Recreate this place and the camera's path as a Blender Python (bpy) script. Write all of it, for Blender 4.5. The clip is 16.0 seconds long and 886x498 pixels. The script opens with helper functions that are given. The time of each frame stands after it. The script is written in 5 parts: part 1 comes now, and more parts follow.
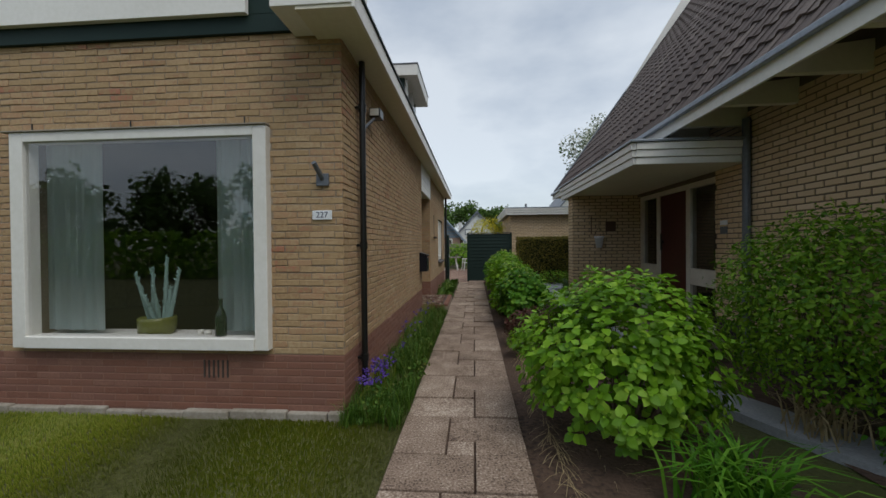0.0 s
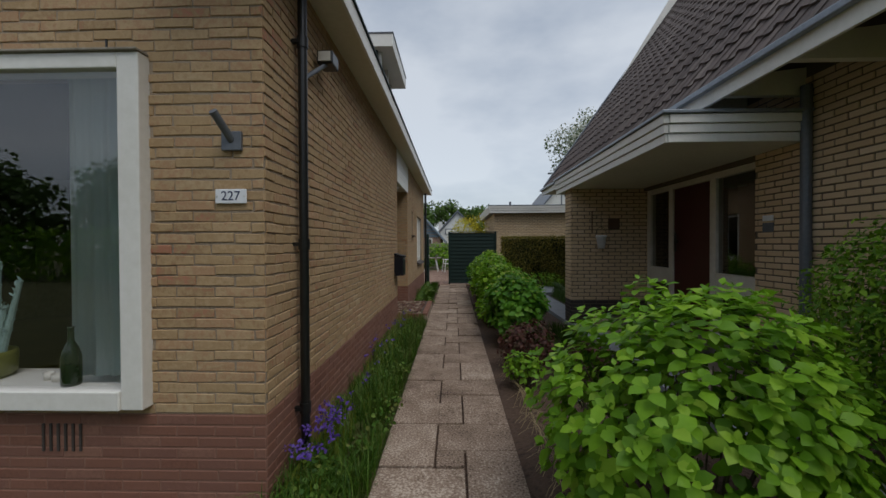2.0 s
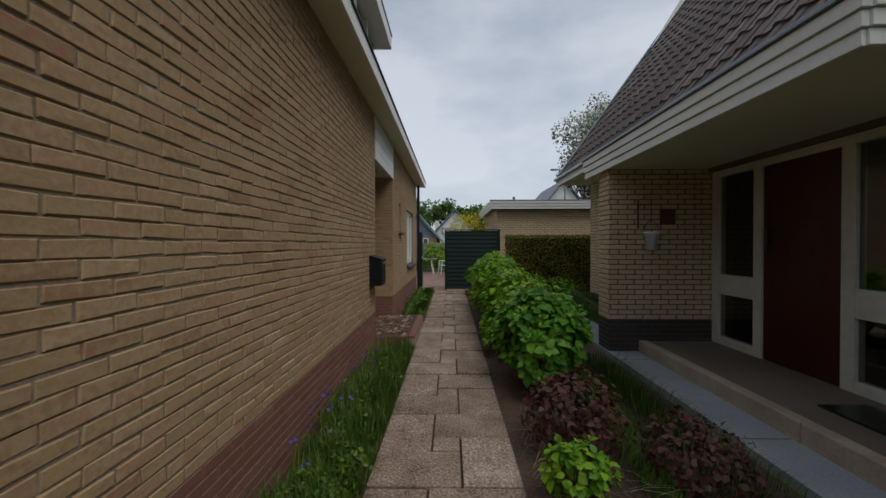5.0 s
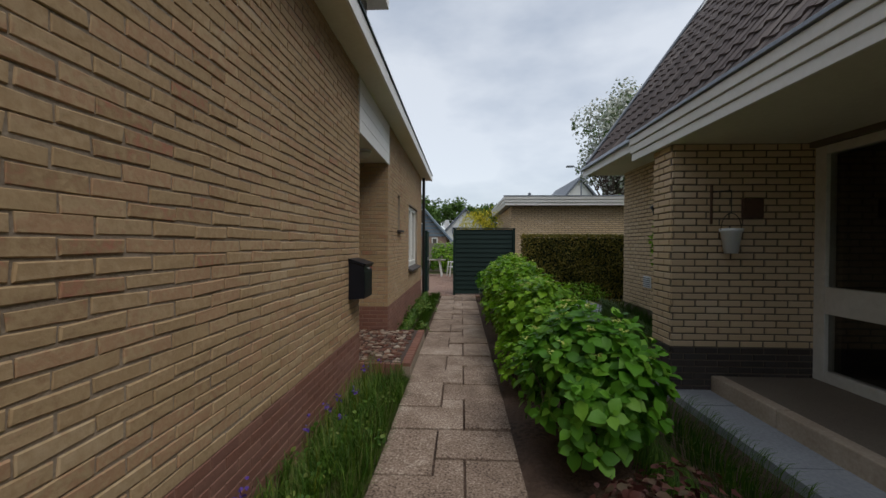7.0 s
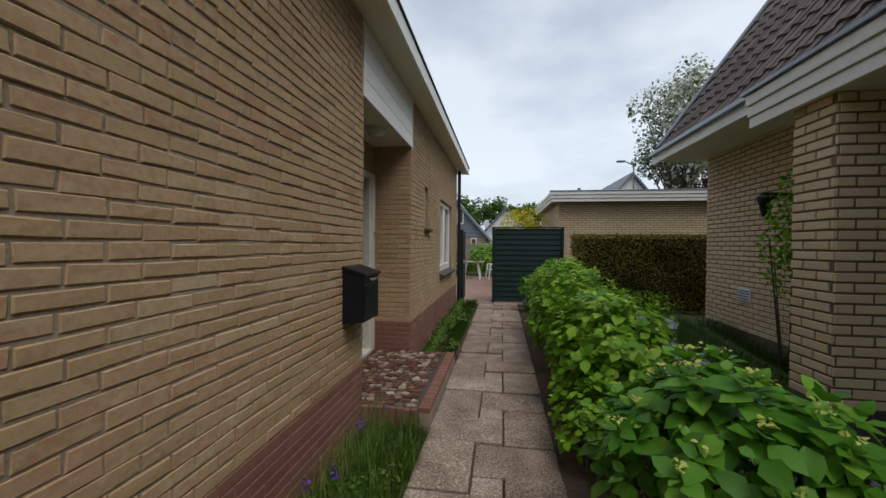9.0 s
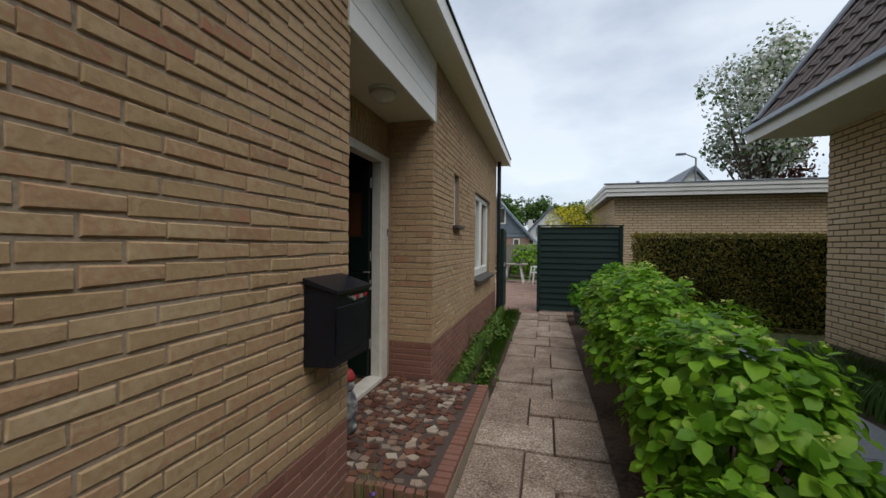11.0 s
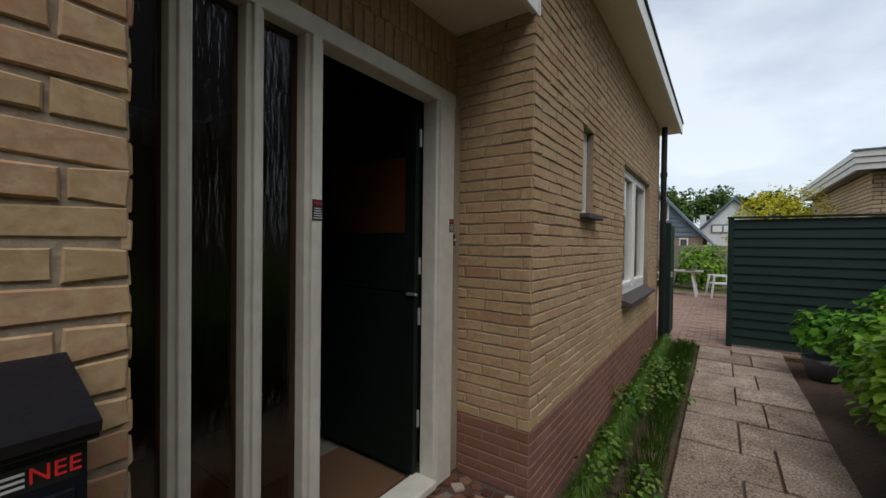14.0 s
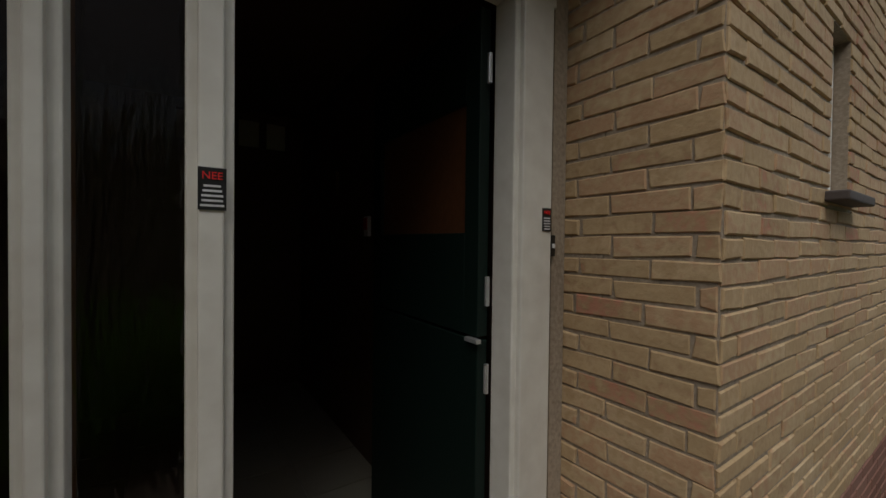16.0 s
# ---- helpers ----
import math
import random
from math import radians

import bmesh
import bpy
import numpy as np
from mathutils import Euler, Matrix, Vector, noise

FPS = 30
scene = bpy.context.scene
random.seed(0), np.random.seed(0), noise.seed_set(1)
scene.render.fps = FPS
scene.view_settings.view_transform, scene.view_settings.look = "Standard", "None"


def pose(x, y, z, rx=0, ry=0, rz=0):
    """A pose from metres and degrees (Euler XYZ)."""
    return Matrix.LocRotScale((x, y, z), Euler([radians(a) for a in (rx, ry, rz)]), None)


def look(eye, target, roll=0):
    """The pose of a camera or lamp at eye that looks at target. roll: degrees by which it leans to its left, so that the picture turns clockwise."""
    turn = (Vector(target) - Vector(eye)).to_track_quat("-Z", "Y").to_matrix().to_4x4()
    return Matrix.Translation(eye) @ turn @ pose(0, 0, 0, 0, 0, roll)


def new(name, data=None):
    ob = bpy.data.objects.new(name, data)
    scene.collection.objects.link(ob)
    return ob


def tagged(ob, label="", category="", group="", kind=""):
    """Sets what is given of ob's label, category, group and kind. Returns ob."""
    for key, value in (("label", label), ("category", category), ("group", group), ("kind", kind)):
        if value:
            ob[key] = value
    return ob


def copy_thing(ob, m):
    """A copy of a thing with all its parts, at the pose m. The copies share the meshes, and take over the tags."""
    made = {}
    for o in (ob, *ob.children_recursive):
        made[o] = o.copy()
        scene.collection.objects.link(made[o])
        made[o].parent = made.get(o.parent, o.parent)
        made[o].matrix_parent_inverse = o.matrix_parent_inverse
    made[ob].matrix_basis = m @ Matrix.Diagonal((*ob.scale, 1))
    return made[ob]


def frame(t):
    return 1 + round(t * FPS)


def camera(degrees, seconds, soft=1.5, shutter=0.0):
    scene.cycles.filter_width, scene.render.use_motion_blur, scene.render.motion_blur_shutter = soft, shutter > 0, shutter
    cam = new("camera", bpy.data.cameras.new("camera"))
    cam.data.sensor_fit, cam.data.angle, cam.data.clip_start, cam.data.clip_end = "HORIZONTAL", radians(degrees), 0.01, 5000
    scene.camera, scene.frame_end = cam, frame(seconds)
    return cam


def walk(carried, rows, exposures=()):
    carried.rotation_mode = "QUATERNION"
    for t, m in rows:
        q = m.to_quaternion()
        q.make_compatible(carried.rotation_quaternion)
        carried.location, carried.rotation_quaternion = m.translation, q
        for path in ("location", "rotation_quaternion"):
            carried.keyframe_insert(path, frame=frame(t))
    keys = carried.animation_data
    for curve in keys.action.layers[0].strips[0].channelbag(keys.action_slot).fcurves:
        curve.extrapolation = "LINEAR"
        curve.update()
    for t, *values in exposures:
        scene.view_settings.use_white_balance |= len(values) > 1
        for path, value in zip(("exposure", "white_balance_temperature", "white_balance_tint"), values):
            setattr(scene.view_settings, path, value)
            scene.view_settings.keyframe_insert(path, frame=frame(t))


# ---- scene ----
cam = camera(97.1, 16.0)
METRES, EYE, TILT, LEAN, TURN = 9.2, 1.43, 0.0, 0.0, 4.5
ROWS = [
    (0.0, 0.0, 0.0, 0.0, -0.01, -0.62, 0.49),
    (0.5, -0.0049, 0.0333, 0.0016, -1.27, -0.64, 0.44),
    (1.0, -0.0025, 0.0673, -0.0012, -2.23, -0.65, 0.4),
    (1.5, -0.0002, 0.0974, 0.0012, -2.79, -0.65, 0.34),
    (2.0, 0.0017, 0.1257, -0.0007, -2.96, -0.65, 0.27),
    (2.5, 0.0031, 0.164, 0.0017, -3.05, -0.67, 0.21),
    (3.0, 0.0066, 0.1902, 0.0002, -3.13, -0.67, 0.17),
    (3.5, 0.0119, 0.2285, 0.0009, -3.29, -0.7, 0.06),
    (4.0, 0.0126, 0.2573, -0.0011, -3.4, -0.63, 0.1),
    (6.5, 0.0266, 0.4333, -0.0021, -2.81, -0.66, -0.22),
    (7.0, 0.0331, 0.4627, -0.0019, -1.82, -0.65, -0.23),
    (7.5, 0.0416, 0.4959, -0.0012, -0.6, -0.68, -0.29),
    (8.0, 0.0446, 0.5211, -0.0013, 0.92, -0.68, -0.35),
    (8.5, 0.0436, 0.5581, -0.0008, 2.56, -0.67, -0.45),
    (9.0, 0.0433, 0.5877, -0.0001, 4.04, -0.62, -0.45),
    (11.5, 0.0478, 0.7406, -0.0004, 12.55, -0.61, -0.69),
    (12.0, 0.0488, 0.7791, 0.001, 15.46, -0.66, -0.78),
    (12.5, 0.0478, 0.802, 0.0004, 18.94, -0.6, -0.65),
    (13.0, 0.0415, 0.8385, 0.0009, 22.87, -0.63, -0.68),
    (13.5, 0.037, 0.8625, 0.0023, 26.84, -0.7, -0.71),
    (14.0, 0.0329, 0.8902, 0.001, 30.9, -0.74, -0.71),
    (14.5, 0.0294, 0.9173, 0.0023, 35.27, -0.77, -0.74),
    (15.0, 0.0247, 0.9364, 0.0014, 39.87, -0.83, -0.74),
    (15.5, 0.0097, 0.9671, 0.0017, 45.52, -0.8, -0.79),
    (16.0, -0.0029, 0.9854, 0.004, 51.44, -0.89, -0.67),
]
walk(cam, [(t, pose(0, 0, EYE, TILT, LEAN, TURN) @ pose(METRES * x, METRES * y, METRES * z, 90 + pitch, roll, yaw)) for t, x, y, z, yaw, pitch, roll in ROWS],
     [(0.0, 0.1, 6500, 8), (3.5, -0.18, 6500, 10), (7.0, 0.15, 6550, 10), (9.0, 0.3, 6500, 9), (12.5, 0.35, 6450, 9), (14.5, 0.33, 6500, 9), (16.0, 0.25, 6600, 9)])

# ---- world, sun ----
world = bpy.data.worlds.new("overcast_sky")
scene.world = world
world.use_nodes = True
wn, wl = world.node_tree.nodes, world.node_tree.links
wn.clear()
SUN_EL, SUN_AZ = radians(57), radians(137)
sky = wn.new("ShaderNodeTexSky")
sky.sky_type, sky.sun_disc, sky.sun_elevation, sky.sun_rotation = "NISHITA", False, SUN_EL, SUN_AZ
wtc, wmap = wn.new("ShaderNodeTexCoord"), wn.new("ShaderNodeMapping")
wmap.inputs["Scale"].default_value = (1.0, 1.0, 2.3)
cloud, cramp = wn.new("ShaderNodeTexNoise"), wn.new("ShaderNodeValToRGB")
cloud.inputs["Scale"].default_value, cloud.inputs["Detail"].default_value, cloud.inputs["Roughness"].default_value = 1.7, 6, 0.52
cramp.color_ramp.elements[0].position, cramp.color_ramp.elements[0].color = 0.36, (0.41, 0.48, 0.59, 1)
cramp.color_ramp.elements[1].position, cramp.color_ramp.elements[1].color = 0.63, (0.90, 0.945, 1.0, 1)
bg1, bg2, wadd, wout = wn.new("ShaderNodeBackground"), wn.new("ShaderNodeBackground"), wn.new("ShaderNodeAddShader"), wn.new("ShaderNodeOutputWorld")
bg1.inputs["Strength"].default_value = 0.035
bg2.inputs["Strength"].default_value = 0.64
for a, b in ((wtc.outputs["Generated"], wmap.inputs["Vector"]), (wmap.outputs["Vector"], cloud.inputs["Vector"]), (cloud.outputs["Fac"], cramp.inputs["Fac"]),
             (sky.outputs["Color"], bg1.inputs["Color"]), (cramp.outputs["Color"], bg2.inputs["Color"]),
             (bg1.outputs[0], wadd.inputs[0]), (bg2.outputs[0], wadd.inputs[1]), (wadd.outputs[0], wout.inputs["Surface"])):
    wl.new(a, b)
sun = new("sun", bpy.data.lights.new("sun", "SUN"))
sun.data.energy, sun.data.angle, sun.data.color = 1.45, radians(40), (1.0, 0.97, 0.93)
sun.matrix_basis = look((0, 0, 30), (-30 * math.sin(SUN_AZ) / math.tan(SUN_EL), -30 * math.cos(SUN_AZ) / math.tan(SUN_EL), 0))


# ---- materials ----
def material(name, colors, rough=0.8, grain=40.0, bump=0.3, stain=1.2, metal=0.0, pieces=False, spread=0.55, depth=0.004, spec=0.5, warp=None, weight=0.45, contrast=1.0):
    """A surface with two or more base colours, fine grain, broad stains and relief. pieces: colour varies from piece to piece."""
    m = bpy.data.materials.new(name)
    m.use_nodes = True
    n, l = m.node_tree.nodes, m.node_tree.links
    p = n["Principled BSDF"]
    p.inputs["Roughness"].default_value, p.inputs["Metallic"].default_value = rough, metal
    p.inputs["Specular IOR Level"].default_value = spec
    tc = n.new("ShaderNodeTexCoord")
    fine, broad = n.new("ShaderNodeTexNoise"), n.new("ShaderNodeTexNoise")
    fine.inputs["Scale"].default_value, fine.inputs["Detail"].default_value = grain, 5
    broad.inputs["Scale"].default_value, broad.inputs["Detail"].default_value = stain, 4
    geo = n.new("ShaderNodeNewGeometry")
    src = geo.outputs["Position"]
    if warp:
        mp = n.new("ShaderNodeMapping")
        mp.inputs["Scale"].default_value = warp
        l.new(src, mp.inputs["Vector"])
        l.new(mp.outputs[0], fine.inputs["Vector"])
    else:
        l.new(src, fine.inputs["Vector"])
    l.new(src, broad.inputs["Vector"])
    mix = n.new("ShaderNodeMath")
    mix.operation = "MULTIPLY_ADD"
    mix.inputs[1].default_value, mix.inputs[2].default_value = weight, 0.0
    l.new(fine.outputs["Fac"], mix.inputs[0])
    mix2 = n.new("ShaderNodeMath")
    mix2.operation = "MULTIPLY_ADD"
    mix2.inputs[1].default_value = 1 - weight
    l.new(broad.outputs["Fac"], mix2.inputs[0])
    l.new(mix.outputs[0], mix2.inputs[2])
    fac = mix2.outputs[0]
    if contrast != 1.0:
        ct = n.new("ShaderNodeMath")
        ct.operation, ct.use_clamp = "MULTIPLY_ADD", True
        ct.inputs[1].default_value, ct.inputs[2].default_value = contrast, 0.5 - 0.5 * contrast
        l.new(fac, ct.inputs[0])
        fac = ct.outputs[0]
    if pieces:
        info = n.new("ShaderNodeObjectInfo")
        add, fr, sc = n.new("ShaderNodeMath"), n.new("ShaderNodeMath"), n.new("ShaderNodeMath")
        fr.operation, sc.operation = "FRACT", "MULTIPLY_ADD"
        l.new(info.outputs["Random"], add.inputs[0])
        l.new(geo.outputs["Random Per Island"], add.inputs[1])
        l.new(add.outputs[0], fr.inputs[0])
        l.new(fr.outputs[0], sc.inputs[0])
        sc.inputs[1].default_value = spread
        half = n.new("ShaderNodeMath")
        half.operation = "MULTIPLY"
        half.inputs[1].default_value = 1 - spread
        l.new(fac, half.inputs[0])
        l.new(half.outputs[0], sc.inputs[2])
        fac = sc.outputs[0]
        lo, hi = 0.08 + 0.2 * (1 - spread), 0.92 - 0.2 * (1 - spread)
    else:
        lo, hi = 0.33, 0.67
    ramp = n.new("ShaderNodeValToRGB")
    e = ramp.color_ramp.elements
    while len(e) < len(colors):
        e.new(0.5)
    for i, c in enumerate(colors):
        e[i].position, e[i].color = lo + (hi - lo) * i / max(1, len(colors) - 1), (*c, 1)
    l.new(fac, ramp.inputs["Fac"])
    l.new(ramp.outputs["Color"], p.inputs["Base Color"])
    if bump:
        b = n.new("ShaderNodeBump")
        b.inputs["Strength"].default_value, b.inputs["Distance"].default_value = bump, depth
        l.new(fine.outputs["Fac"], b.inputs["Height"])
        l.new(b.outputs["Normal"], p.inputs["Normal"])
    return m


def leafy(name, colors, rough=0.55, through_light=0.25):
    """Leaves: colour from leaf to leaf, a sheen, and some light that passes."""
    m = material(name, colors, rough=rough, grain=60, bump=0.15, stain=2.5, pieces=True, spread=0.6, spec=0.3)
    n, l = m.node_tree.nodes, m.node_tree.links
    p, out = n["Principled BSDF"], n["Material Output"]
    tr, mx = n.new("ShaderNodeBsdfTranslucent"), n.new("ShaderNodeMixShader")
    l.new(p.inputs["Base Color"].links[0].from_socket, tr.inputs["Color"])
    mx.inputs[0].default_value = through_light
    l.new(p.outputs[0], mx.inputs[1])
    l.new(tr.outputs[0], mx.inputs[2])
    l.new(mx.outputs[0], out.inputs["Surface"])
    return m


def pane_glass(name, tint=(1, 1, 1), rough=0.0, ior=1.5, ripple=0.0):
    m = bpy.data.materials.new(name)
    m.use_nodes = True
    n, l = m.node_tree.nodes, m.node_tree.links
    n.remove(n["Principled BSDF"])
    tr, gl, fr, mx = n.new("ShaderNodeBsdfTransparent"), n.new("ShaderNodeBsdfGlossy"), n.new("ShaderNodeLayerWeight"), n.new("ShaderNodeMixShader")
    edge, amount = n.new("ShaderNodeMath"), n.new("ShaderNodeMath")
    tr.inputs["Color"].default_value = (*tint, 1)
    gl.inputs["Roughness"].default_value = rough
    # thin pane: the same gloss from inside and outside, rising towards a grazing view
    f0 = 1.6 * ((ior - 1) / (ior + 1)) ** 2
    fr.inputs["Blend"].default_value = 0.5
    edge.operation, amount.operation = "POWER", "MULTIPLY_ADD"
    edge.inputs[1].default_value, amount.inputs[1].default_value, amount.inputs[2].default_value = 5.0, 1 - f0, f0
    l.new(fr.outputs["Facing"], edge.inputs[0])
    l.new(edge.outputs[0], amount.inputs[0])
    if ripple:
        geo, mp, nz, bp = n.new("ShaderNodeNewGeometry"), n.new("ShaderNodeMapping"), n.new("ShaderNodeTexNoise"), n.new("ShaderNodeBump")
        mp.inputs["Scale"].default_value = (60, 60, 11)
        nz.inputs["Scale"].default_value, nz.inputs["Detail"].default_value = 1.0, 2
        bp.inputs["Strength"].default_value, bp.inputs["Distance"].default_value = ripple, 0.006
        l.new(geo.outputs["Position"], mp.inputs["Vector"])
        l.new(mp.outputs[0], nz.inputs["Vector"])
        l.new(nz.outputs["Fac"], bp.inputs["Height"])
        l.new(bp.outputs[0], gl.inputs["Normal"])
        l.new(bp.outputs[0], fr.inputs["Normal"])
    l.new(amount.outputs[0], mx.inputs[0])
    l.new(tr.outputs[0], mx.inputs[1])
    l.new(gl.outputs[0], mx.inputs[2])
    l.new(mx.outputs[0], n["Material Output"].inputs["Surface"])
    return m


BRICK = material("yellow_brown_brick", [(0.37, 0.165, 0.10), (0.32, 0.205, 0.108), (0.40, 0.28, 0.15), (0.36, 0.24, 0.125), (0.43, 0.305, 0.172), (0.38, 0.225, 0.125), (0.41, 0.29, 0.16), (0.46, 0.335, 0.20)], rough=0.9, grain=36, bump=0.5, pieces=True, depth=0.007, contrast=1.6, spread=0.42)
MORTAR = material("grey_mortar", [(0.22, 0.17, 0.12), (0.36, 0.29, 0.215)], rough=0.95, grain=70, bump=0.8, contrast=1.4)
PLINTH = material("red_brown_plinth_brick", [(0.15, 0.062, 0.042), (0.215, 0.095, 0.063), (0.19, 0.088, 0.064), (0.26, 0.13, 0.09)], rough=0.85, grain=60, bump=0.4, pieces=True, spread=0.45, contrast=1.6)
PLINTH_JOINT = material("plinth_mortar", [(0.19, 0.10, 0.07), (0.27, 0.15, 0.11)], rough=0.9, grain=80, bump=0.5)
BRICK_N = material("pale_yellow_slim_brick", [(0.54, 0.39, 0.235), (0.62, 0.465, 0.29), (0.58, 0.43, 0.27), (0.68, 0.53, 0.36)], rough=0.85, grain=80, bump=0.4, pieces=True)
JOINT_N = material("dark_recessed_joint", [(0.11, 0.085, 0.062), (0.18, 0.145, 0.108)], rough=0.95, grain=90, bump=0.5)
BRICK_DARK = material("black_brown_plinth_brick", [(0.035, 0.028, 0.025), (0.06, 0.05, 0.045), (0.05, 0.035, 0.03)], rough=0.7, grain=60, pieces=True)
WHITE = material("white_paint", [(0.70, 0.69, 0.64), (0.80, 0.79, 0.75)], rough=0.45, grain=25, bump=0.12, stain=2.0)
CREAM = material("cream_soffit_paint", [(0.66, 0.62, 0.50), (0.76, 0.72, 0.60)], rough=0.6, grain=20, bump=0.12)
FRAME_W = material("aged_white_frame_paint", [(0.55, 0.515, 0.45), (0.68, 0.655, 0.585)], rough=0.5, grain=18, bump=0.15, stain=3.5)
DARKGREEN = material("dark_green_paint", [(0.006, 0.020, 0.017), (0.012, 0.030, 0.025)], spec=0.25, rough=0.6, grain=30, bump=0.2, warp=(1, 1, 8))
# Same green paint, darkened: the doorway's shade is put into the door colour.
DOORGREEN_SHADED = material("shaded_green_door_paint", [(0.003, 0.010, 0.0075), (0.005, 0.014, 0.0105)], rough=0.5, spec=0.25, grain=30, bump=0.15, warp=(8, 8, 1))
BLACK = material("black_plastic", [(0.006, 0.007, 0.007), (0.016, 0.017, 0.017)], rough=0.3, grain=50, bump=0.1)
BLACKMETAL = material("black_powder_coat", [(0.0035, 0.0045, 0.008), (0.008, 0.010, 0.017)], rough=0.35, spec=0.35, grain=120, bump=0.15, stain=8)
GREYPIPE = material("grey_zinc_pipe", [(0.10, 0.115, 0.135), (0.17, 0.185, 0.21)], rough=0.5, grain=30, metal=0.3)
ZINC = material("zinc_edge", [(0.22, 0.25, 0.29), (0.34, 0.38, 0.43)], rough=0.4, grain=30, metal=0.5)
STEEL = material("bright_steel", [(0.62, 0.62, 0.62), (0.75, 0.75, 0.74)], rough=0.38, metal=0.8, bump=0)
TILE = material("dark_brown_roof_tile", [(0.068, 0.052, 0.047), (0.12, 0.092, 0.082), (0.095, 0.072, 0.065), (0.19, 0.155, 0.135)], rough=0.7, grain=50, bump=0.5, pieces=True, stain=0.8)
SLAB = material("washed_gravel_slab", [(0.085, 0.055, 0.039), (0.205, 0.145, 0.105), (0.265, 0.192, 0.143), (0.315, 0.238, 0.182), (0.50, 0.41, 0.33)], rough=0.9, grain=70, bump=1.0, depth=0.008, pieces=True, spread=0.18, stain=4, weight=0.7, contrast=2.4)
SOIL = material("garden_soil", [(0.045, 0.027, 0.018), (0.10, 0.062, 0.042), (0.075, 0.045, 0.030)], rough=0.95, grain=28, bump=1.0, depth=0.02, contrast=1.8)
TURF = material("turf_ground", [(0.055, 0.06, 0.014), (0.10, 0.105, 0.028)], rough=0.95, grain=30, bump=1.0, depth=0.02)
PAVE_GREY = material("grey_concrete_paving", [(0.22, 0.23, 0.245), (0.36, 0.37, 0.385)], rough=0.85, grain=45, bump=0.4, stain=1.6)
EDGING = material("tan_concrete_edging", [(0.30, 0.225, 0.16), (0.46, 0.37, 0.28)], rough=0.9, grain=40, bump=0.6, stain=4)
CONCRETE = material("worn_concrete", [(0.20, 0.17, 0.13), (0.38, 0.35, 0.30)], rough=0.95, grain=35, bump=0.8, stain=5)
MOSAIC = material("broken_stone_piece", [(0.075, 0.029, 0.018), (0.15, 0.058, 0.034), (0.105, 0.05, 0.035), (0.20, 0.105, 0.068), (0.42, 0.36, 0.28), (0.12, 0.05, 0.031), (0.09, 0.054, 0.04), (0.34, 0.275, 0.21), (0.16, 0.065, 0.038)], rough=0.6, spec=0.3, grain=60, bump=0.3, pieces=True, spread=0.9)
MOSAIC_BED = material("dark_bedding_mortar", [(0.05, 0.034, 0.027), (0.09, 0.062, 0.05)], rough=0.95, grain=70, bump=0.6)
GRASS = leafy("grass_blade", [(0.09, 0.125, 0.008), (0.14, 0.185, 0.012), (0.19, 0.22, 0.020), (0.23, 0.23, 0.05)])
HYDRANGEA = leafy("hydrangea_leaf", [(0.075, 0.185, 0.008), (0.135, 0.295, 0.012), (0.205, 0.40, 0.02), (0.31, 0.49, 0.045)], rough=0.5, through_light=0.35)
HYDRANGEA_D = leafy("mid_green_leaf", [(0.043, 0.14, 0.009), (0.075, 0.22, 0.013), (0.12, 0.305, 0.021), (0.20, 0.39, 0.04)], rough=0.5, through_light=0.35)
WEED = leafy("weed_leaf", [(0.03, 0.085, 0.010), (0.06, 0.14, 0.014), (0.11, 0.20, 0.025), (0.22, 0.24, 0.06)], rough=0.55)
GRASS_D = leafy("rough_grass_blade", [(0.022, 0.07, 0.006), (0.045, 0.115, 0.009), (0.075, 0.155, 0.014), (0.14, 0.20, 0.03)])
RHODO = leafy("dark_green_leaf", [(0.045, 0.13, 0.006), (0.11, 0.245, 0.010), (0.19, 0.35, 0.018), (0.27, 0.43, 0.03)], rough=0.55, through_light=0.35)
HEDGE = leafy("hedge_leaf", [(0.085, 0.085, 0.014), (0.16, 0.15, 0.022), (0.30, 0.22, 0.04)], rough=0.65, through_light=0.35)
GOLD = leafy("golden_leaf", [(0.42, 0.38, 0.015), (0.58, 0.50, 0.02), (0.34, 0.34, 0.02)])
BLOSSOM = leafy("white_blossom", [(0.05, 0.10, 0.02), (0.09, 0.16, 0.035), (0.60, 0.60, 0.52), (0.80, 0.80, 0.74), (0.10, 0.17, 0.04)])
REDLEAF = leafy("copper_leaf", [(0.06, 0.02, 0.018), (0.11, 0.04, 0.03), (0.08, 0.06, 0.03)])
TREELEAF = leafy("tree_leaf", [(0.045, 0.09, 0.015), (0.07, 0.135, 0.02), (0.10, 0.175, 0.03)])
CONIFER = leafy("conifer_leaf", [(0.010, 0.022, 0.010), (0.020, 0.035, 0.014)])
LAVENDER = leafy("purple_flower", [(0.10, 0.05, 0.30), (0.16, 0.09, 0.42)])
STRAW_G = leafy("greenish_stalk", [(0.10, 0.14, 0.03), (0.20, 0.22, 0.07)])
STRAW = leafy("straw_blade", [(0.32, 0.24, 0.12), (0.42, 0.34, 0.19)])
BARK = material("bark", [(0.06, 0.045, 0.03), (0.14, 0.11, 0.08)], rough=0.9, grain=25, bump=0.9, depth=0.01)
GLASS = pane_glass("window_glass", ior=1.85)
# The brown tint stands in for the neighbouring brick reflected in the panes.
OBSCURE = pane_glass("rippled_glass", tint=(0.34, 0.22, 0.13), rough=0.12, ior=1.45, ripple=0.6)
DARKGLASS = pane_glass("dim_glass", tint=(0.5, 0.5, 0.47), ior=1.8)
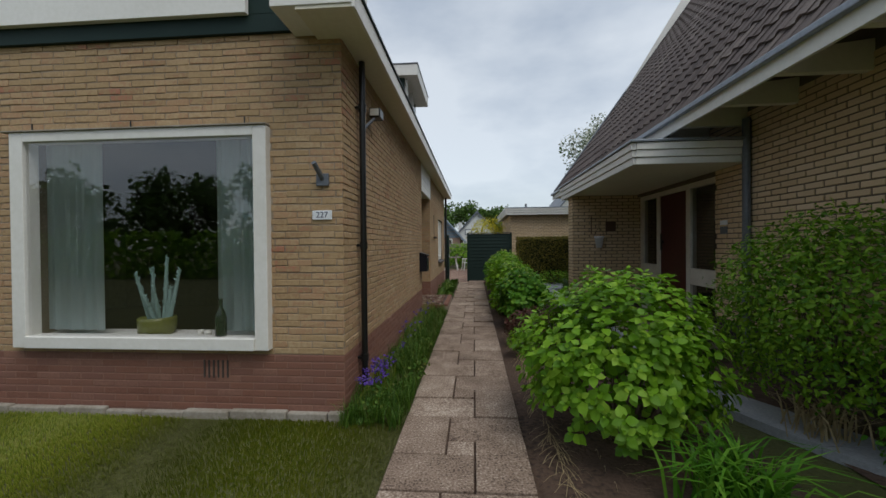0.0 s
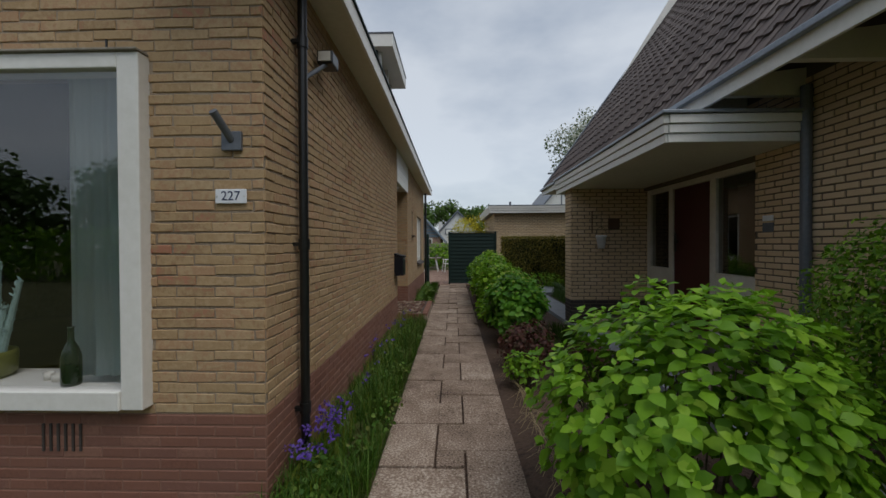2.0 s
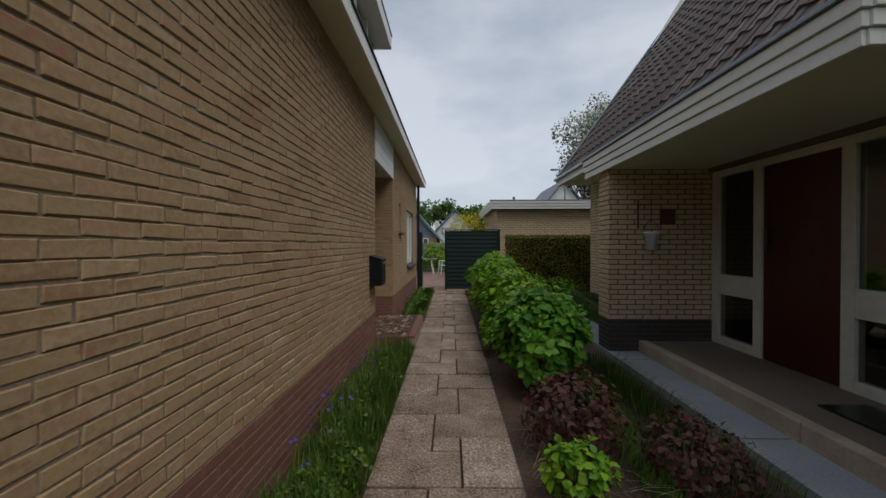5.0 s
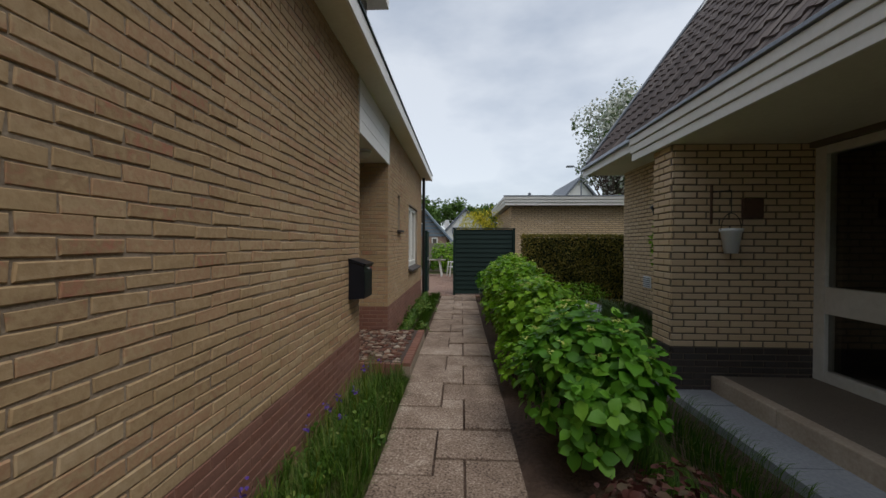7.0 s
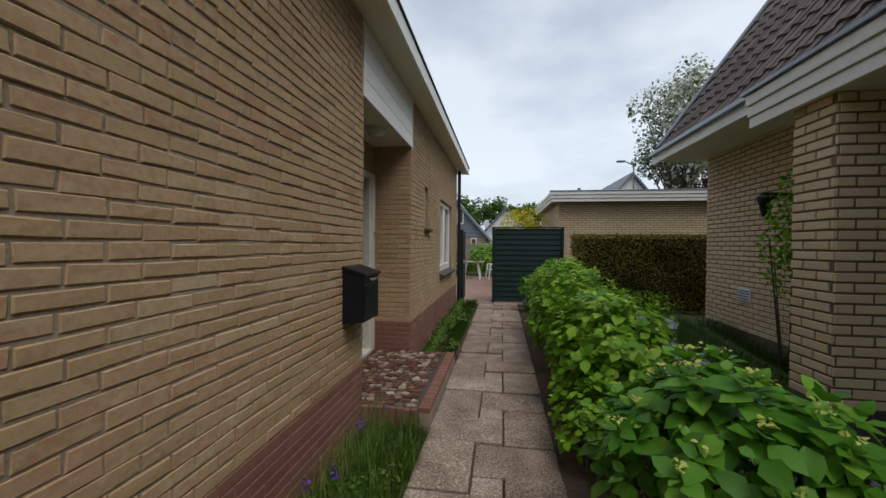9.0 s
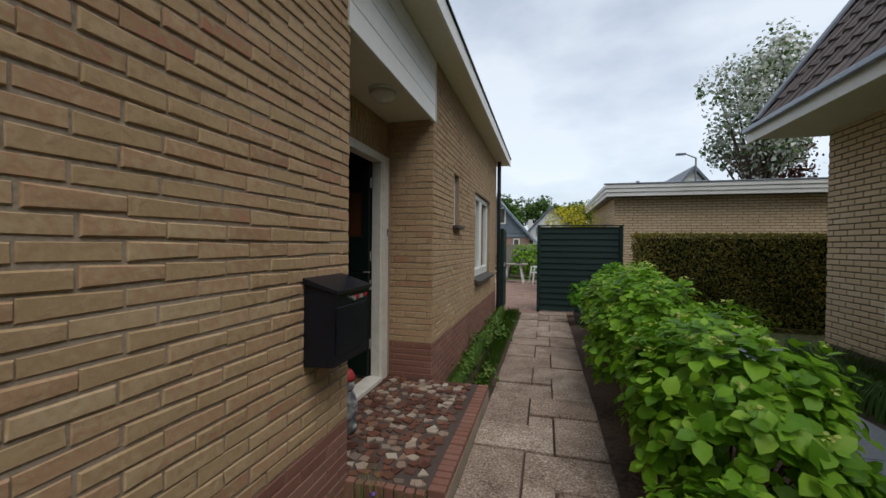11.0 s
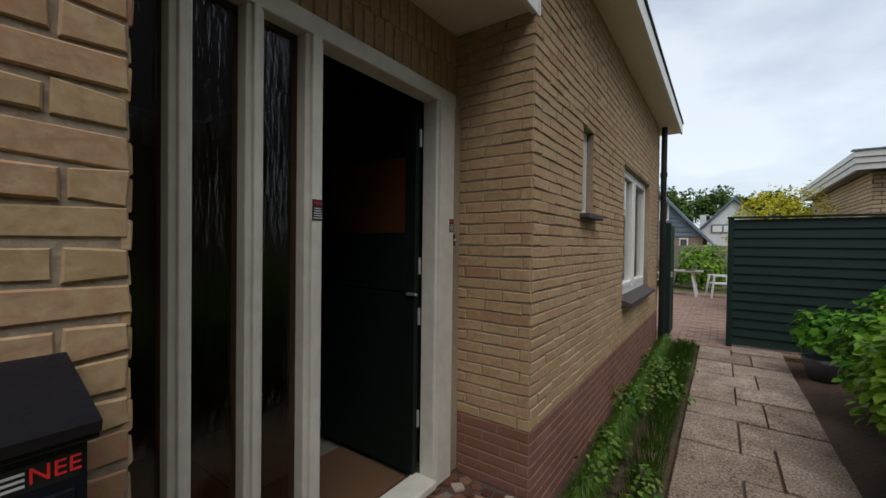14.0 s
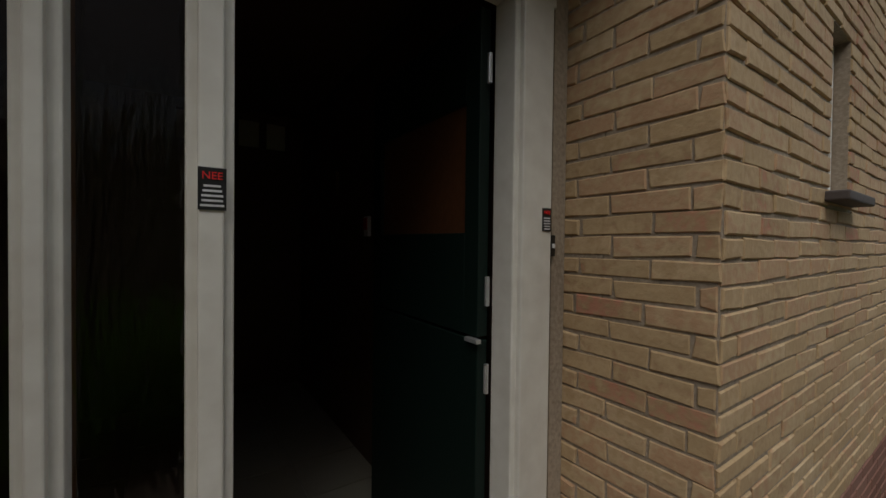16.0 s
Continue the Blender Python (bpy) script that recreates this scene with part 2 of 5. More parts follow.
DOORRED = material("dark_red_paint", [(0.045, 0.006, 0.006), (0.07, 0.010, 0.009)], rough=0.35, grain=20, bump=0.1)
CURTAIN = material("pale_blue_curtain", [(0.72, 0.85, 0.87), (0.80, 0.91, 0.92)], rough=0.9, grain=150, bump=0.2)
# Dark colour that carries the dimness of rooms behind window glass.
DARKROOM = material("dim_room_shade", [(0.06, 0.05, 0.04), (0.10, 0.085, 0.07)], rough=0.9, grain=12, bump=0.1)
# The hall's dimness is put into this brown; plaque and bracket share it.
HALLWALL = material("dim_hall_brown", [(0.075, 0.040, 0.024), (0.12, 0.065, 0.038)], rough=0.6, grain=14, bump=0.2, warp=(6, 6, 1))
HALLTILE = material("cream_floor_tile", [(0.22, 0.20, 0.16), (0.29, 0.27, 0.22)], rough=0.35, grain=12, bump=0.05, pieces=True, spread=0.3)
MAT = material("coir_mat", [(0.10, 0.052, 0.024), (0.17, 0.092, 0.045)], rough=1.0, grain=160, bump=1.0)
STICKER = material("black_sticker", [(0.01, 0.01, 0.01), (0.015, 0.015, 0.015)], rough=0.4, bump=0)
RED_INK = material("red_print", [(0.68, 0.02, 0.02), (0.75, 0.03, 0.03)], rough=0.5, bump=0)
GREY_INK = material("pale_print", [(0.5, 0.5, 0.5), (0.6, 0.6, 0.6)], rough=0.5, bump=0)
BLUE_INK = material("dark_blue_print", [(0.02, 0.03, 0.08), (0.03, 0.04, 0.10)], rough=0.4, bump=0)
ENAMEL = material("white_enamel", [(0.72, 0.75, 0.78), (0.78, 0.80, 0.83)], rough=0.3, bump=0.05)
PLASTIC_W = material("white_garden_plastic", [(0.68, 0.68, 0.66), (0.78, 0.78, 0.76)], rough=0.4, bump=0.05)
TERRACE = material("red_brown_paver", [(0.22, 0.13, 0.09), (0.31, 0.20, 0.15), (0.27, 0.17, 0.13)], rough=0.9, grain=40, bump=0.5, pieces=True)
WOODGREY = material("weathered_wood", [(0.16, 0.14, 0.11), (0.28, 0.25, 0.20)], rough=0.85, grain=18, bump=0.4, warp=(1, 1, 9))
BLUETILE = material("blue_grey_roof", [(0.10, 0.13, 0.16), (0.17, 0.21, 0.25)], rough=0.6, grain=8, bump=0.3)
RENDERW = material("white_render", [(0.62, 0.62, 0.60), (0.72, 0.72, 0.70)], rough=0.9, grain=6, bump=0.1)
POTGREEN = material("olive_glazed_pot", [(0.10, 0.11, 0.02), (0.16, 0.17, 0.04)], rough=0.3, bump=0.1)
CACTUS = material("grey_green_succulent", [(0.13, 0.22, 0.20), (0.24, 0.35, 0.33)], rough=0.7, grain=60)
# Opaque amber: the weak light through the door pane is painted as colour.
AMBERPANE = material("amber_backlit_colour", [(0.07, 0.028, 0.012), (0.12, 0.048, 0.02)], rough=0.3, grain=30, bump=0.4)
BOTTLE = material("dark_green_bottle_glass", [(0.008, 0.02, 0.01), (0.012, 0.03, 0.015)], rough=0.1, bump=0)
STONEGREY = material("grey_weathered_stone", [(0.07, 0.07, 0.075), (0.34, 0.34, 0.34)], rough=0.9, grain=30, bump=0.6, stain=18, contrast=1.6)
HATRED = material("worn_red_paint", [(0.30, 0.02, 0.02), (0.40, 0.04, 0.03)], rough=0.6, bump=0.2)
LAMPGLASS = material("opal_lamp_glass", [(0.6, 0.58, 0.52), (0.68, 0.66, 0.6)], rough=0.25, bump=0)


# ---- mesh helpers ----
def obj(name, bm, mat, parent=None, label=""):
    me = bpy.data.meshes.new(name)
    bm.normal_update()
    bm.to_mesh(me)
    bm.free()
    me.materials.append(mat)
    o = new(name, me)
    if parent:
        o.parent = parent
    return tagged(o, label)


def part(name, bm, mat, parent, label=""):
    return obj(name, bm, mat, parent, label)


def raw(name, verts, faces, mat, parent=None, label="", smooth=False):
    me = bpy.data.meshes.new(name)
    me.from_pydata(verts, [], faces)
    me.materials.append(mat)
    if smooth:
        me.polygons.foreach_set("use_smooth", [True] * len(me.polygons))
    me.update()
    o = new(name, me)
    if parent:
        o.parent = parent
    return tagged(o, label)


def sheet(axis, at, a0, a1, z0, z1, way):
    """A single glass face across x or y, facing way (+1 or -1) along that axis."""
    bm = bmesh.new()
    ps = [(a0, z0), (a1, z0), (a1, z1), (a0, z1)]
    f = bm.faces.new([bm.verts.new((at, a, z) if axis == "x" else (a, at, z)) for a, z in ps])
    f.normal_update()
    if (f.normal.x if axis == "x" else f.normal.y) * way < 0:
        f.normal_flip()
    return bm


def thing(name, label, category, group="", kind=""):
    return tagged(new(name), label, category, group, kind)


def box(bm, x0, x1, y0, y1, z0, z1, bevel=0.0):
    r = bmesh.ops.create_cube(bm, size=1.0, matrix=Matrix.Translation(((x0 + x1) / 2, (y0 + y1) / 2, (z0 + z1) / 2)) @ Matrix.Diagonal((x1 - x0, y1 - y0, z1 - z0, 1)))
    if bevel:
        es = list({e for v in r["verts"] for e in v.link_edges})
        bmesh.ops.bevel(bm, geom=es, offset=bevel, segments=2, affect="EDGES", profile=0.5)
    return bm


def B(x0, x1, y0, y1, z0, z1, bevel=0.0):
    return box(bmesh.new(), x0, x1, y0, y1, z0, z1, bevel)


def tube(bm, p, q, r0, r1=None, seg=14):
    p, q = Vector(p), Vector(q)
    d = q - p
    m = Matrix.Translation((p + q) / 2) @ d.to_track_quat("Z", "Y").to_matrix().to_4x4()
    bmesh.ops.create_cone(bm, cap_ends=True, segments=seg, radius1=r0, radius2=r0 if r1 is None else r1, depth=d.length, matrix=m)
    return bm


def T(p, q, r0, r1=None, seg=14):
    return tube(bmesh.new(), p, q, r0, r1, seg)


def lathe(profile, at, seg=20):
    """A turned body from (radius, height) pairs."""
    bm = bmesh.new()
    rings = []
    for r, z in profile:
        rings.append([bm.verts.new((at[0] + r * math.cos(2 * math.pi * i / seg), at[1] + r * math.sin(2 * math.pi * i / seg), at[2] + z)) for i in range(seg)])
    for a, b in zip(rings, rings[1:]):
        for i in range(seg):
            f = bm.faces.new((a[i], a[(i + 1) % seg], b[(i + 1) % seg], b[i]))
            f.smooth = True
    bm.faces.new(rings[0][::-1])
    bm.faces.new(rings[-1])
    return bm


def prism(poly, axis, a, b):
    """A flat outline in the two other axes, drawn out along axis from a to b."""
    bm = bmesh.new()
    def at(p, v):
        return {"x": (v, p[0], p[1]), "y": (p[0], v, p[1]), "z": (p[0], p[1], v)}[axis]
    va, vb = [bm.verts.new(at(p, a)) for p in poly], [bm.verts.new(at(p, b)) for p in poly]
    bm.faces.new(va)
    bm.faces.new(vb[::-1])
    for i in range(len(poly)):
        j = (i + 1) % len(poly)
        bm.faces.new((va[j], va[i], vb[i], vb[j]))
    bmesh.ops.recalc_face_normals(bm, faces=bm.faces)
    return bm


def wall_frame(origin, u, n):
    """The matrix of a wall: local x along it, local y out of its face, z up."""
    u, n = Vector(u), Vector(n)
    m = Matrix.Identity(4)
    m.col[0][:3], m.col[1][:3], m.col[2][:3], m.col[3][:3] = u, n, (0, 0, 1), origin
    return m


def wall_body(name, m, length, z0, z1, thick, holes, mat, parent=None):
    """A thick wall with openings right through it."""
    us = sorted({0, length, *[h[0] for h in holes], *[h[1] for h in holes]})
    zs = sorted({z0, z1, *[h[2] for h in holes], *[h[3] for h in holes]})
    us, zs = [u for u in us if 0 <= u <= length], [z for z in zs if z0 <= z <= z1]
    def solid(i, j):
        if not (0 <= i < len(us) - 1 and 0 <= j < len(zs) - 1):
            return False
        u, z = (us[i] + us[i + 1]) / 2, (zs[j] + zs[j + 1]) / 2
        return not any(h[0] < u < h[1] and h[2] < z < h[3] for h in holes)
    bm = bmesh.new()
    def quad(*ps):
        bm.faces.new([bm.verts.new(m @ Vector(p)) for p in ps])
    for i in range(len(us) - 1):
        for j in range(len(zs) - 1):
            if not solid(i, j):
                continue
            a, b, c, d, t = us[i], us[i + 1], zs[j], zs[j + 1], -thick
            quad((a, 0, c), (b, 0, c), (b, 0, d), (a, 0, d))
            quad((a, t, c), (a, t, d), (b, t, d), (b, t, c))
            if not solid(i - 1, j):
                quad((a, 0, c), (a, 0, d), (a, t, d), (a, t, c))
            if not solid(i + 1, j):
                quad((b, 0, c), (b, t, c), (b, t, d), (b, 0, d))
            if not solid(i, j - 1):
                quad((a, 0, c), (a, t, c), (b, t, c), (b, 0, c))
            if not solid(i, j + 1):
                quad((a, 0, d), (b, 0, d), (b, t, d), (a, t, d))
    bmesh.ops.remove_doubles(bm, verts=bm.verts, dist=1e-5)
    bmesh.ops.recalc_face_normals(bm, faces=bm.faces)
    return obj(name, bm, mat, parent)


BRICK_F = [(0, 1, 5, 4), (1, 2, 6, 5), (2, 3, 7, 6), (3, 0, 4, 7), (4, 5, 9, 8), (5, 6, 10, 9), (6, 7, 11, 10), (7, 4, 8, 11), (8, 9, 10, 11)]
rng = random.Random(7)


def brick_verts(length, height, proud, rough):
    """One brick from its bed in the mortar to its worn face."""
    proud += rng.uniform(-0.0015, 0.003) * (rough > 1)
    a, b, c = length / 2, height / 2, min(0.004, proud * 0.5)
    j = lambda s: rng.uniform(-s, s) * rough
    v = [(-a, -0.01, -b), (a, -0.01, -b), (a, -0.01, b), (-a, -0.01, b)]
    ring = [(-a + j(.002), proud - c, -b + j(.003)), (a + j(.002), proud - c, -b + j(.003)), (a + j(.002), proud - c, b + j(.003)), (-a + j(.002), proud - c, b + j(.003))]
    top = [(x * (1 - c / a), proud + j(.0005), z * (1 - c / b)) for x, _, z in ring]
    return v + ring + top


def brick_courses(owner, m, length, z0, z1, mat, holes=(), course=0.0596, unit=0.218, joint=0.010, proud=0.0052, rough=1.9, near=None, offset=0.5, start=0.0):
    """Courses of bricks on a wall's face. near(u, z): the stretch whose bricks are parts of their own."""
    cache, jv, jf, count = {}, [], [], 0
    rows = int(round((z1 - z0) / course))
    course = (z1 - z0) / rows
    for r in range(rows):
        zc = z0 + (r + 0.5) * course
        blocked = sorted((h[0], h[1]) for h in holes if h[2] - course * 0.3 < zc < h[3] + course * 0.3)
        spans, u = [], 0.0
        for h0, h1 in blocked:
            if h0 > u:
                spans.append((u, h0))
            u = max(u, h1)
        if u < length:
            spans.append((u, length))
        shift = (r % 2) * unit * offset + rng.uniform(-0.012, 0.012) - unit + start
        for s0, s1 in spans:
            u = shift + unit * math.floor((s0 - shift) / unit)
            while u < s1:
                step = unit
                a, b = u + joint / 2 if u > s0 else s0, u + step - joint / 2 if u + step < s1 else s1
                u += step
                if b - a < 0.025:
                    continue
                pos = m @ Vector(((a + b) / 2, 0, zc))
                if near and near((a + b) / 2, zc) and count < 300:
                    key = (round(b - a, 2), rng.randrange(4))
                    if key not in cache:
                        me = bpy.data.meshes.new("brick")
                        me.from_pydata(brick_verts(key[0], course - joint, proud, rough), [], BRICK_F)
                        me.materials.append(mat)
                        me.update()
                        cache[key] = me
                    o = new("brick", cache[key])
                    o.matrix_basis = Matrix.Translation(pos) @ m.to_3x3().to_4x4() @ pose(0, 0, 0, rng.uniform(-.4, .4) * rough, rng.uniform(-.4, .4) * rough, 0)
                    o.parent = owner
                    count += 1
                else:
                    k = len(jv)
                    jv.extend([m @ Vector((x + (a + b) / 2, y, z + zc)) for x, y, z in brick_verts(b - a, course - joint, proud, rough)])
                    jf.extend([tuple(i + k for i in f) for f in BRICK_F])
    if jv:
        tagged(raw("brickwork", jv, jf, mat, owner), kind="stuff")


def leaf_cloud(name, pos, nrm, size, mat, parent=None, label="", droop=0.35, tilt=0.5, slim=1.0, seed=1, kind="stuff", way=None):
    """Many small folded leaves at the places pos, facing roughly along nrm."""
    g = np.random.RandomState(seed)
    n = len(pos)
    nrm = nrm + g.normal(0, tilt, (n, 3))
    nrm /= np.linalg.norm(nrm, axis=1)[:, None] + 1e-9
    d = g.normal(0, 1, (n, 3)) if way is None else way + g.normal(0, 0.12, (n, 3))
    d[:, 2] -= droop if way is None else 0.0
    d -= nrm * (d * nrm).sum(1)[:, None]
    d /= np.linalg.norm(d, axis=1)[:, None] + 1e-9
    s = np.cross(d, nrm)
    L = (size * g.uniform(0.45, 1.3, n) if way is None else size * g.uniform(0.85, 1.15, n))[:, None]
    shape = np.array([(0, 0, 0), (-.36, .30, .06), (.36, .30, .06), (0, .34, -.01), (-.31, .66, .03), (.31, .66, .03), (0, .70, -.04), (0, 1, -.14)])
    v = pos[:, None, :] + L[:, None] * (shape[None, :, 0:1] * slim * s[:, None, :] + shape[None, :, 1:2] * d[:, None, :] + shape[None, :, 2:3] * nrm[:, None, :])
    base = [(0, 3, 1), (0, 2, 3), (3, 6, 4, 1), (3, 2, 5, 6), (6, 7, 4), (6, 5, 7)]
    faces = [tuple(i + 8 * k for i in f) for k in range(n) for f in base]
    o = raw(name, v.reshape(-1, 3).tolist(), faces, mat, parent, label, smooth=True)
    if kind:
        o["kind"] = kind
    return o


def mound(n, at, r, seed=1, low=-0.35, lumps=16, shell=0.45):
    """Places and outward ways on an uneven rounded mass."""
    g = np.random.RandomState(seed)
    c = g.normal(0, 1, (lumps, 3))
    c /= np.linalg.norm(c, axis=1)[:, None]
    p = g.normal(0, 1, (n * 3, 3))
    p /= np.linalg.norm(p, axis=1)[:, None]
    p = p[p[:, 2] > low][:n]
    bulge = 0.72 + 0.32 * np.clip(np.max(p @ c.T, axis=1), 0, 1) ** 5 + g.normal(0, 0.045, len(p))
    rad = bulge * (1 - shell * g.uniform(0, 1, len(p)) ** 2.2)
    return np.array(at) + p * rad[:, None] * np.array(r), p + np.array((0, 0, 0.5))


def whorls(tips, axes, size, seed=1):
    """Leaves in crossed pairs round shoot tips, small and steep at the top, large and flat below: places, facings, ways and sizes."""
    g = np.random.RandomState(seed)
    axes = axes / np.linalg.norm(axes, axis=1)[:, None]
    side = np.cross(axes, g.normal(0, 1, axes.shape))
    side /= np.linalg.norm(side, axis=1)[:, None]
    other = np.cross(axes, side)
    out = []
    for tier, (drop, lift, scale) in enumerate(((0.02, 0.95, 0.5), (0.16, 0.38, 0.85), (0.42, 0.08, 1.1), (0.8, -0.12, 1.0))):
        for half in (0, 1):
            a = tier * math.pi / 2 + half * math.pi + g.normal(0, 0.3, len(tips))
            rad = side * np.cos(a)[:, None] + other * np.sin(a)[:, None]
            el = (lift + g.normal(0, 0.16, len(tips)))[:, None]
            d = rad * np.cos(el) + axes * np.sin(el)
            nr = axes * np.cos(el) - rad * np.sin(el)
            d = d - np.array((0, 0, 0.22))
            out.append((tips - axes * drop * size + rad * 0.1 * size, nr + np.array((0, 0, 0.15)), d, np.full(len(tips), scale * size) * g.uniform(0.8, 1.2, len(tips))))
    return [np.concatenate(q) for q in zip(*out)]


def blades(name, pts, height, width, mat, parent=None, label="", lean=0.35, seed=1, curl=0.5):
    """Blades of grass that lean and curl over."""
    g = np.random.RandomState(seed)
    n = len(pts)
    a = g.uniform(0, 2 * math.pi, n)
    d = np.stack([np.cos(a), np.sin(a), np.zeros(n)], 1)
    s = np.stack([-np.sin(a), np.cos(a), np.zeros(n)], 1)
    h = (height * g.uniform(0.5, 1.2, n))[:, None]
    w = (width * g.uniform(0.7, 1.2, n))[:, None] / 2
    le = (g.uniform(0.2, 1, n) * lean)[:, None]
    up = np.array((0, 0, 1.0))
    m1 = pts + h * (0.5 * up + 0.3 * le * d)
    m2 = pts + h * ((0.85 - 0.15 * curl) * up + 0.75 * le * d)
    tip = pts + h * ((1 - 0.6 * curl * le) * up + (1 + curl) * le * d)
    v = np.stack([pts - w * s, pts + w * s, m1 - w * s, m1 + w * s, m2 - w * .7 * s, m2 + w * .7 * s, tip], 1)
    base = [(0, 1, 3, 2), (2, 3, 5, 4), (4, 5, 6)]
    faces = [tuple(i + 7 * k for i in f) for k in range(n) for f in base]
    o = raw(name, v.reshape(-1, 3).tolist(), faces, mat, parent, label)
    o["kind"] = "stuff"
    return o


def scatter(n, x0, x1, y0, y1, z, seed):
    g = np.random.RandomState(seed)
    return np.stack([g.uniform(x0, x1, n), g.uniform(y0, y1, n), np.full(n, z)], 1)


def words(text, size, m, mat, parent, name="lettering", label=""):
    """Raised print with the built-in font."""
    cu = bpy.data.curves.new(name, "FONT")
    cu.body, cu.size, cu.align_x, cu.align_y, cu.extrude = text, size, "CENTER", "CENTER", 0.0008
    tmp = bpy.data.objects.new(name, cu)
    scene.collection.objects.link(tmp)
    dg = bpy.context.evaluated_depsgraph_get()
    me = bpy.data.meshes.new_from_object(tmp.evaluated_get(dg))
    bpy.data.objects.remove(tmp)
    me.materials.clear()
    me.materials.append(mat)
    me.transform(m)
    o = new(name, me)
    o.parent = parent
    return tagged(o, label)


# ---- ground ----
ground = raw("ground", [(-400, -400, -0.07), (400, -400, -0.07), (400, 600, -0.07), (-400, 600, -0.07)], [(0, 1, 2, 3)], TURF)
tagged(ground, "flat green turf running off into the distance", "ground", kind="structure")


def bed(name, x0, x1, y0, y1, z, mat, label, category, amp=0.02, step=0.12):
    """A strip of uneven earth."""
    nx, ny = max(2, int((x1 - x0) / step)), max(2, int((y1 - y0) / step))
    v = [(x0 + (x1 - x0) * i / nx, y0 + (y1 - y0) * j / ny, z + amp * noise.noise((i * 0.6 + x0, j * 0.6, 0)) - (0.03 if i in (0, nx) else 0)) for j in range(ny + 1) for i in range(nx + 1)]
    f = [(j * (nx + 1) + i, j * (nx + 1) + i + 1, (j + 1) * (nx + 1) + i + 1, (j + 1) * (nx + 1) + i) for j in range(ny) for i in range(nx)]
    return tagged(raw(name, v, f, mat, smooth=True), label, category, kind="structure")


bed("soil_bed", 0.36, 1.98, -1.0, 14.9, -0.03, SOIL, "bare brown garden soil along the slab path", "soil")
bed("soil_strip", -1.12, -0.57, 3.2, 8.36, -0.03, TURF, "narrow planted strip at the foot of the brick wall", "soil")
bed("soil_strip", -1.12, -0.58, 10.2, 14.9, -0.02, SOIL, "weedy strip of earth at the foot of the brick wall", "soil")
bed("soil_bed", 2.45, 3.28, 0.5, 5.3, -0.02, SOIL, "bare brown soil in front of the neighbouring wall", "soil")
bed("soil_bed", 2.5, 3.2, 8.7, 12.2, -0.01, SOIL, "soil bed along the neighbouring side wall", "soil")
pav = new("pavement", None)
tagged(pav, "smooth grey concrete walkway beside the neighbouring porch", "walkway", kind="structure")
yy = -1.0
while yy < 14.2:
    y1 = yy + 0.98
    sh = max(0.0, 3.9 - yy) * 0.42
    x0, x1 = (2.0 + sh, 2.45 + sh * 1.15) if yy < 8.3 else (2.0, 3.25 if yy > 12 else 2.52)
    sh2 = max(0.0, 3.9 - y1) * 0.42
    xa, xb = (2.0 + sh2, 2.45 + sh2 * 1.15) if yy < 8.3 else (x0, x1)
    p_ = [(x0, yy), (x1, yy), (xb, y1 - 0.012), (xa, y1 - 0.012)]
    part("slab", prism(p_, "z", -0.09, 0.004 + rng.uniform(-.003, .003)), PAVE_GREY, pav)
    yy = y1

# ---- own house: brick walls ----
WX, FY, BY = -1.125, 3.30, 14.9
side_holes = [(8.41 - FY, 10.07 - FY, -0.2, 3.22), (10.93 - FY, 11.2 - FY, 1.66, 2.27), (12.33 - FY, 13.98 - FY, 0.87, 2.25)]
MS = wall_frame((WX, FY, 0), (0, 1, 0), (1, 0, 0))
wall_side = wall_body("wall_east", MS, BY - FY, -0.3, 3.30, 0.3, side_holes, MORTAR)
tagged(wall_side, "long side wall of yellow-brown brick with raked joints", "brick wall", kind="structure")
MF = wall_frame((WX - 6.6, FY, 0), (1, 0, 0), (0, -1, 0))
front_holes = [(6.6 - 4.165 + 1.125, 6.6 - 1.775 + 1.125, 0.535, 2.465)]
wall_front = wall_body("wall_south", MF, 6.6 - 0.302, -0.3, 3.30, 0.3, front_holes, MORTAR)
tagged(wall_front, "front wall of yellow-brown brick round a picture window", "brick wall", kind="structure")
MR = wall_frame((-1.62, 10.07, 0), (1, 0, 0), (0, -1, 0))
wall_rev = wall_body("wall_porch_north", MR, 0.193, -0.3, 3.2, 0.25, [], MORTAR)
tagged(wall_rev, "short brick return of the recessed entrance", "brick wall", kind="structure")
MR2 = wall_frame((WX, 8.41, 0), (-1, 0, 0), (0, 1, 0))
wall_rev2 = wall_body("wall_porch_south", wall_frame((WX - 0.302, 8.41, 0), (-1, 0, 0), (0, 1, 0)), 0.2, -0.3, 3.2, 0.25, [], MORTAR)
tagged(wall_rev2, "short brick return beside the rippled glass panels", "brick wall", kind="structure")
MD = wall_frame((-1.60, 8.41, 0), (0, 1, 0), (1, 0, 0))
wall_door = wall_body("wall_entrance", MD, 1.66, 2.27, 3.2, 0.12, [], MORTAR)
tagged(wall_door, "brick band above the entrance frame", "brick wall", kind="structure")
wall_back = obj("wall_north", B(-7.7, WX - 0.3, BY - 0.3, BY, -0.3, 3.3), MORTAR)
tagged(wall_back, "rear brick wall of the house", "brick wall", kind="structure")
wall_west = obj("wall_west", B(-7.9, -7.7, FY, BY, -0.3, 3.3), MORTAR)
tagged(wall_west, "far brick wall of the house", "brick wall", kind="structure")

for y0, y1 in ((FY + 0.001, 8.409), (10.071, BY)):
    part("plinth_bed", B(WX - 0.02, WX + 0.003, y0, y1, -0.25, 0.481), PLINTH_JOINT, wall_side)
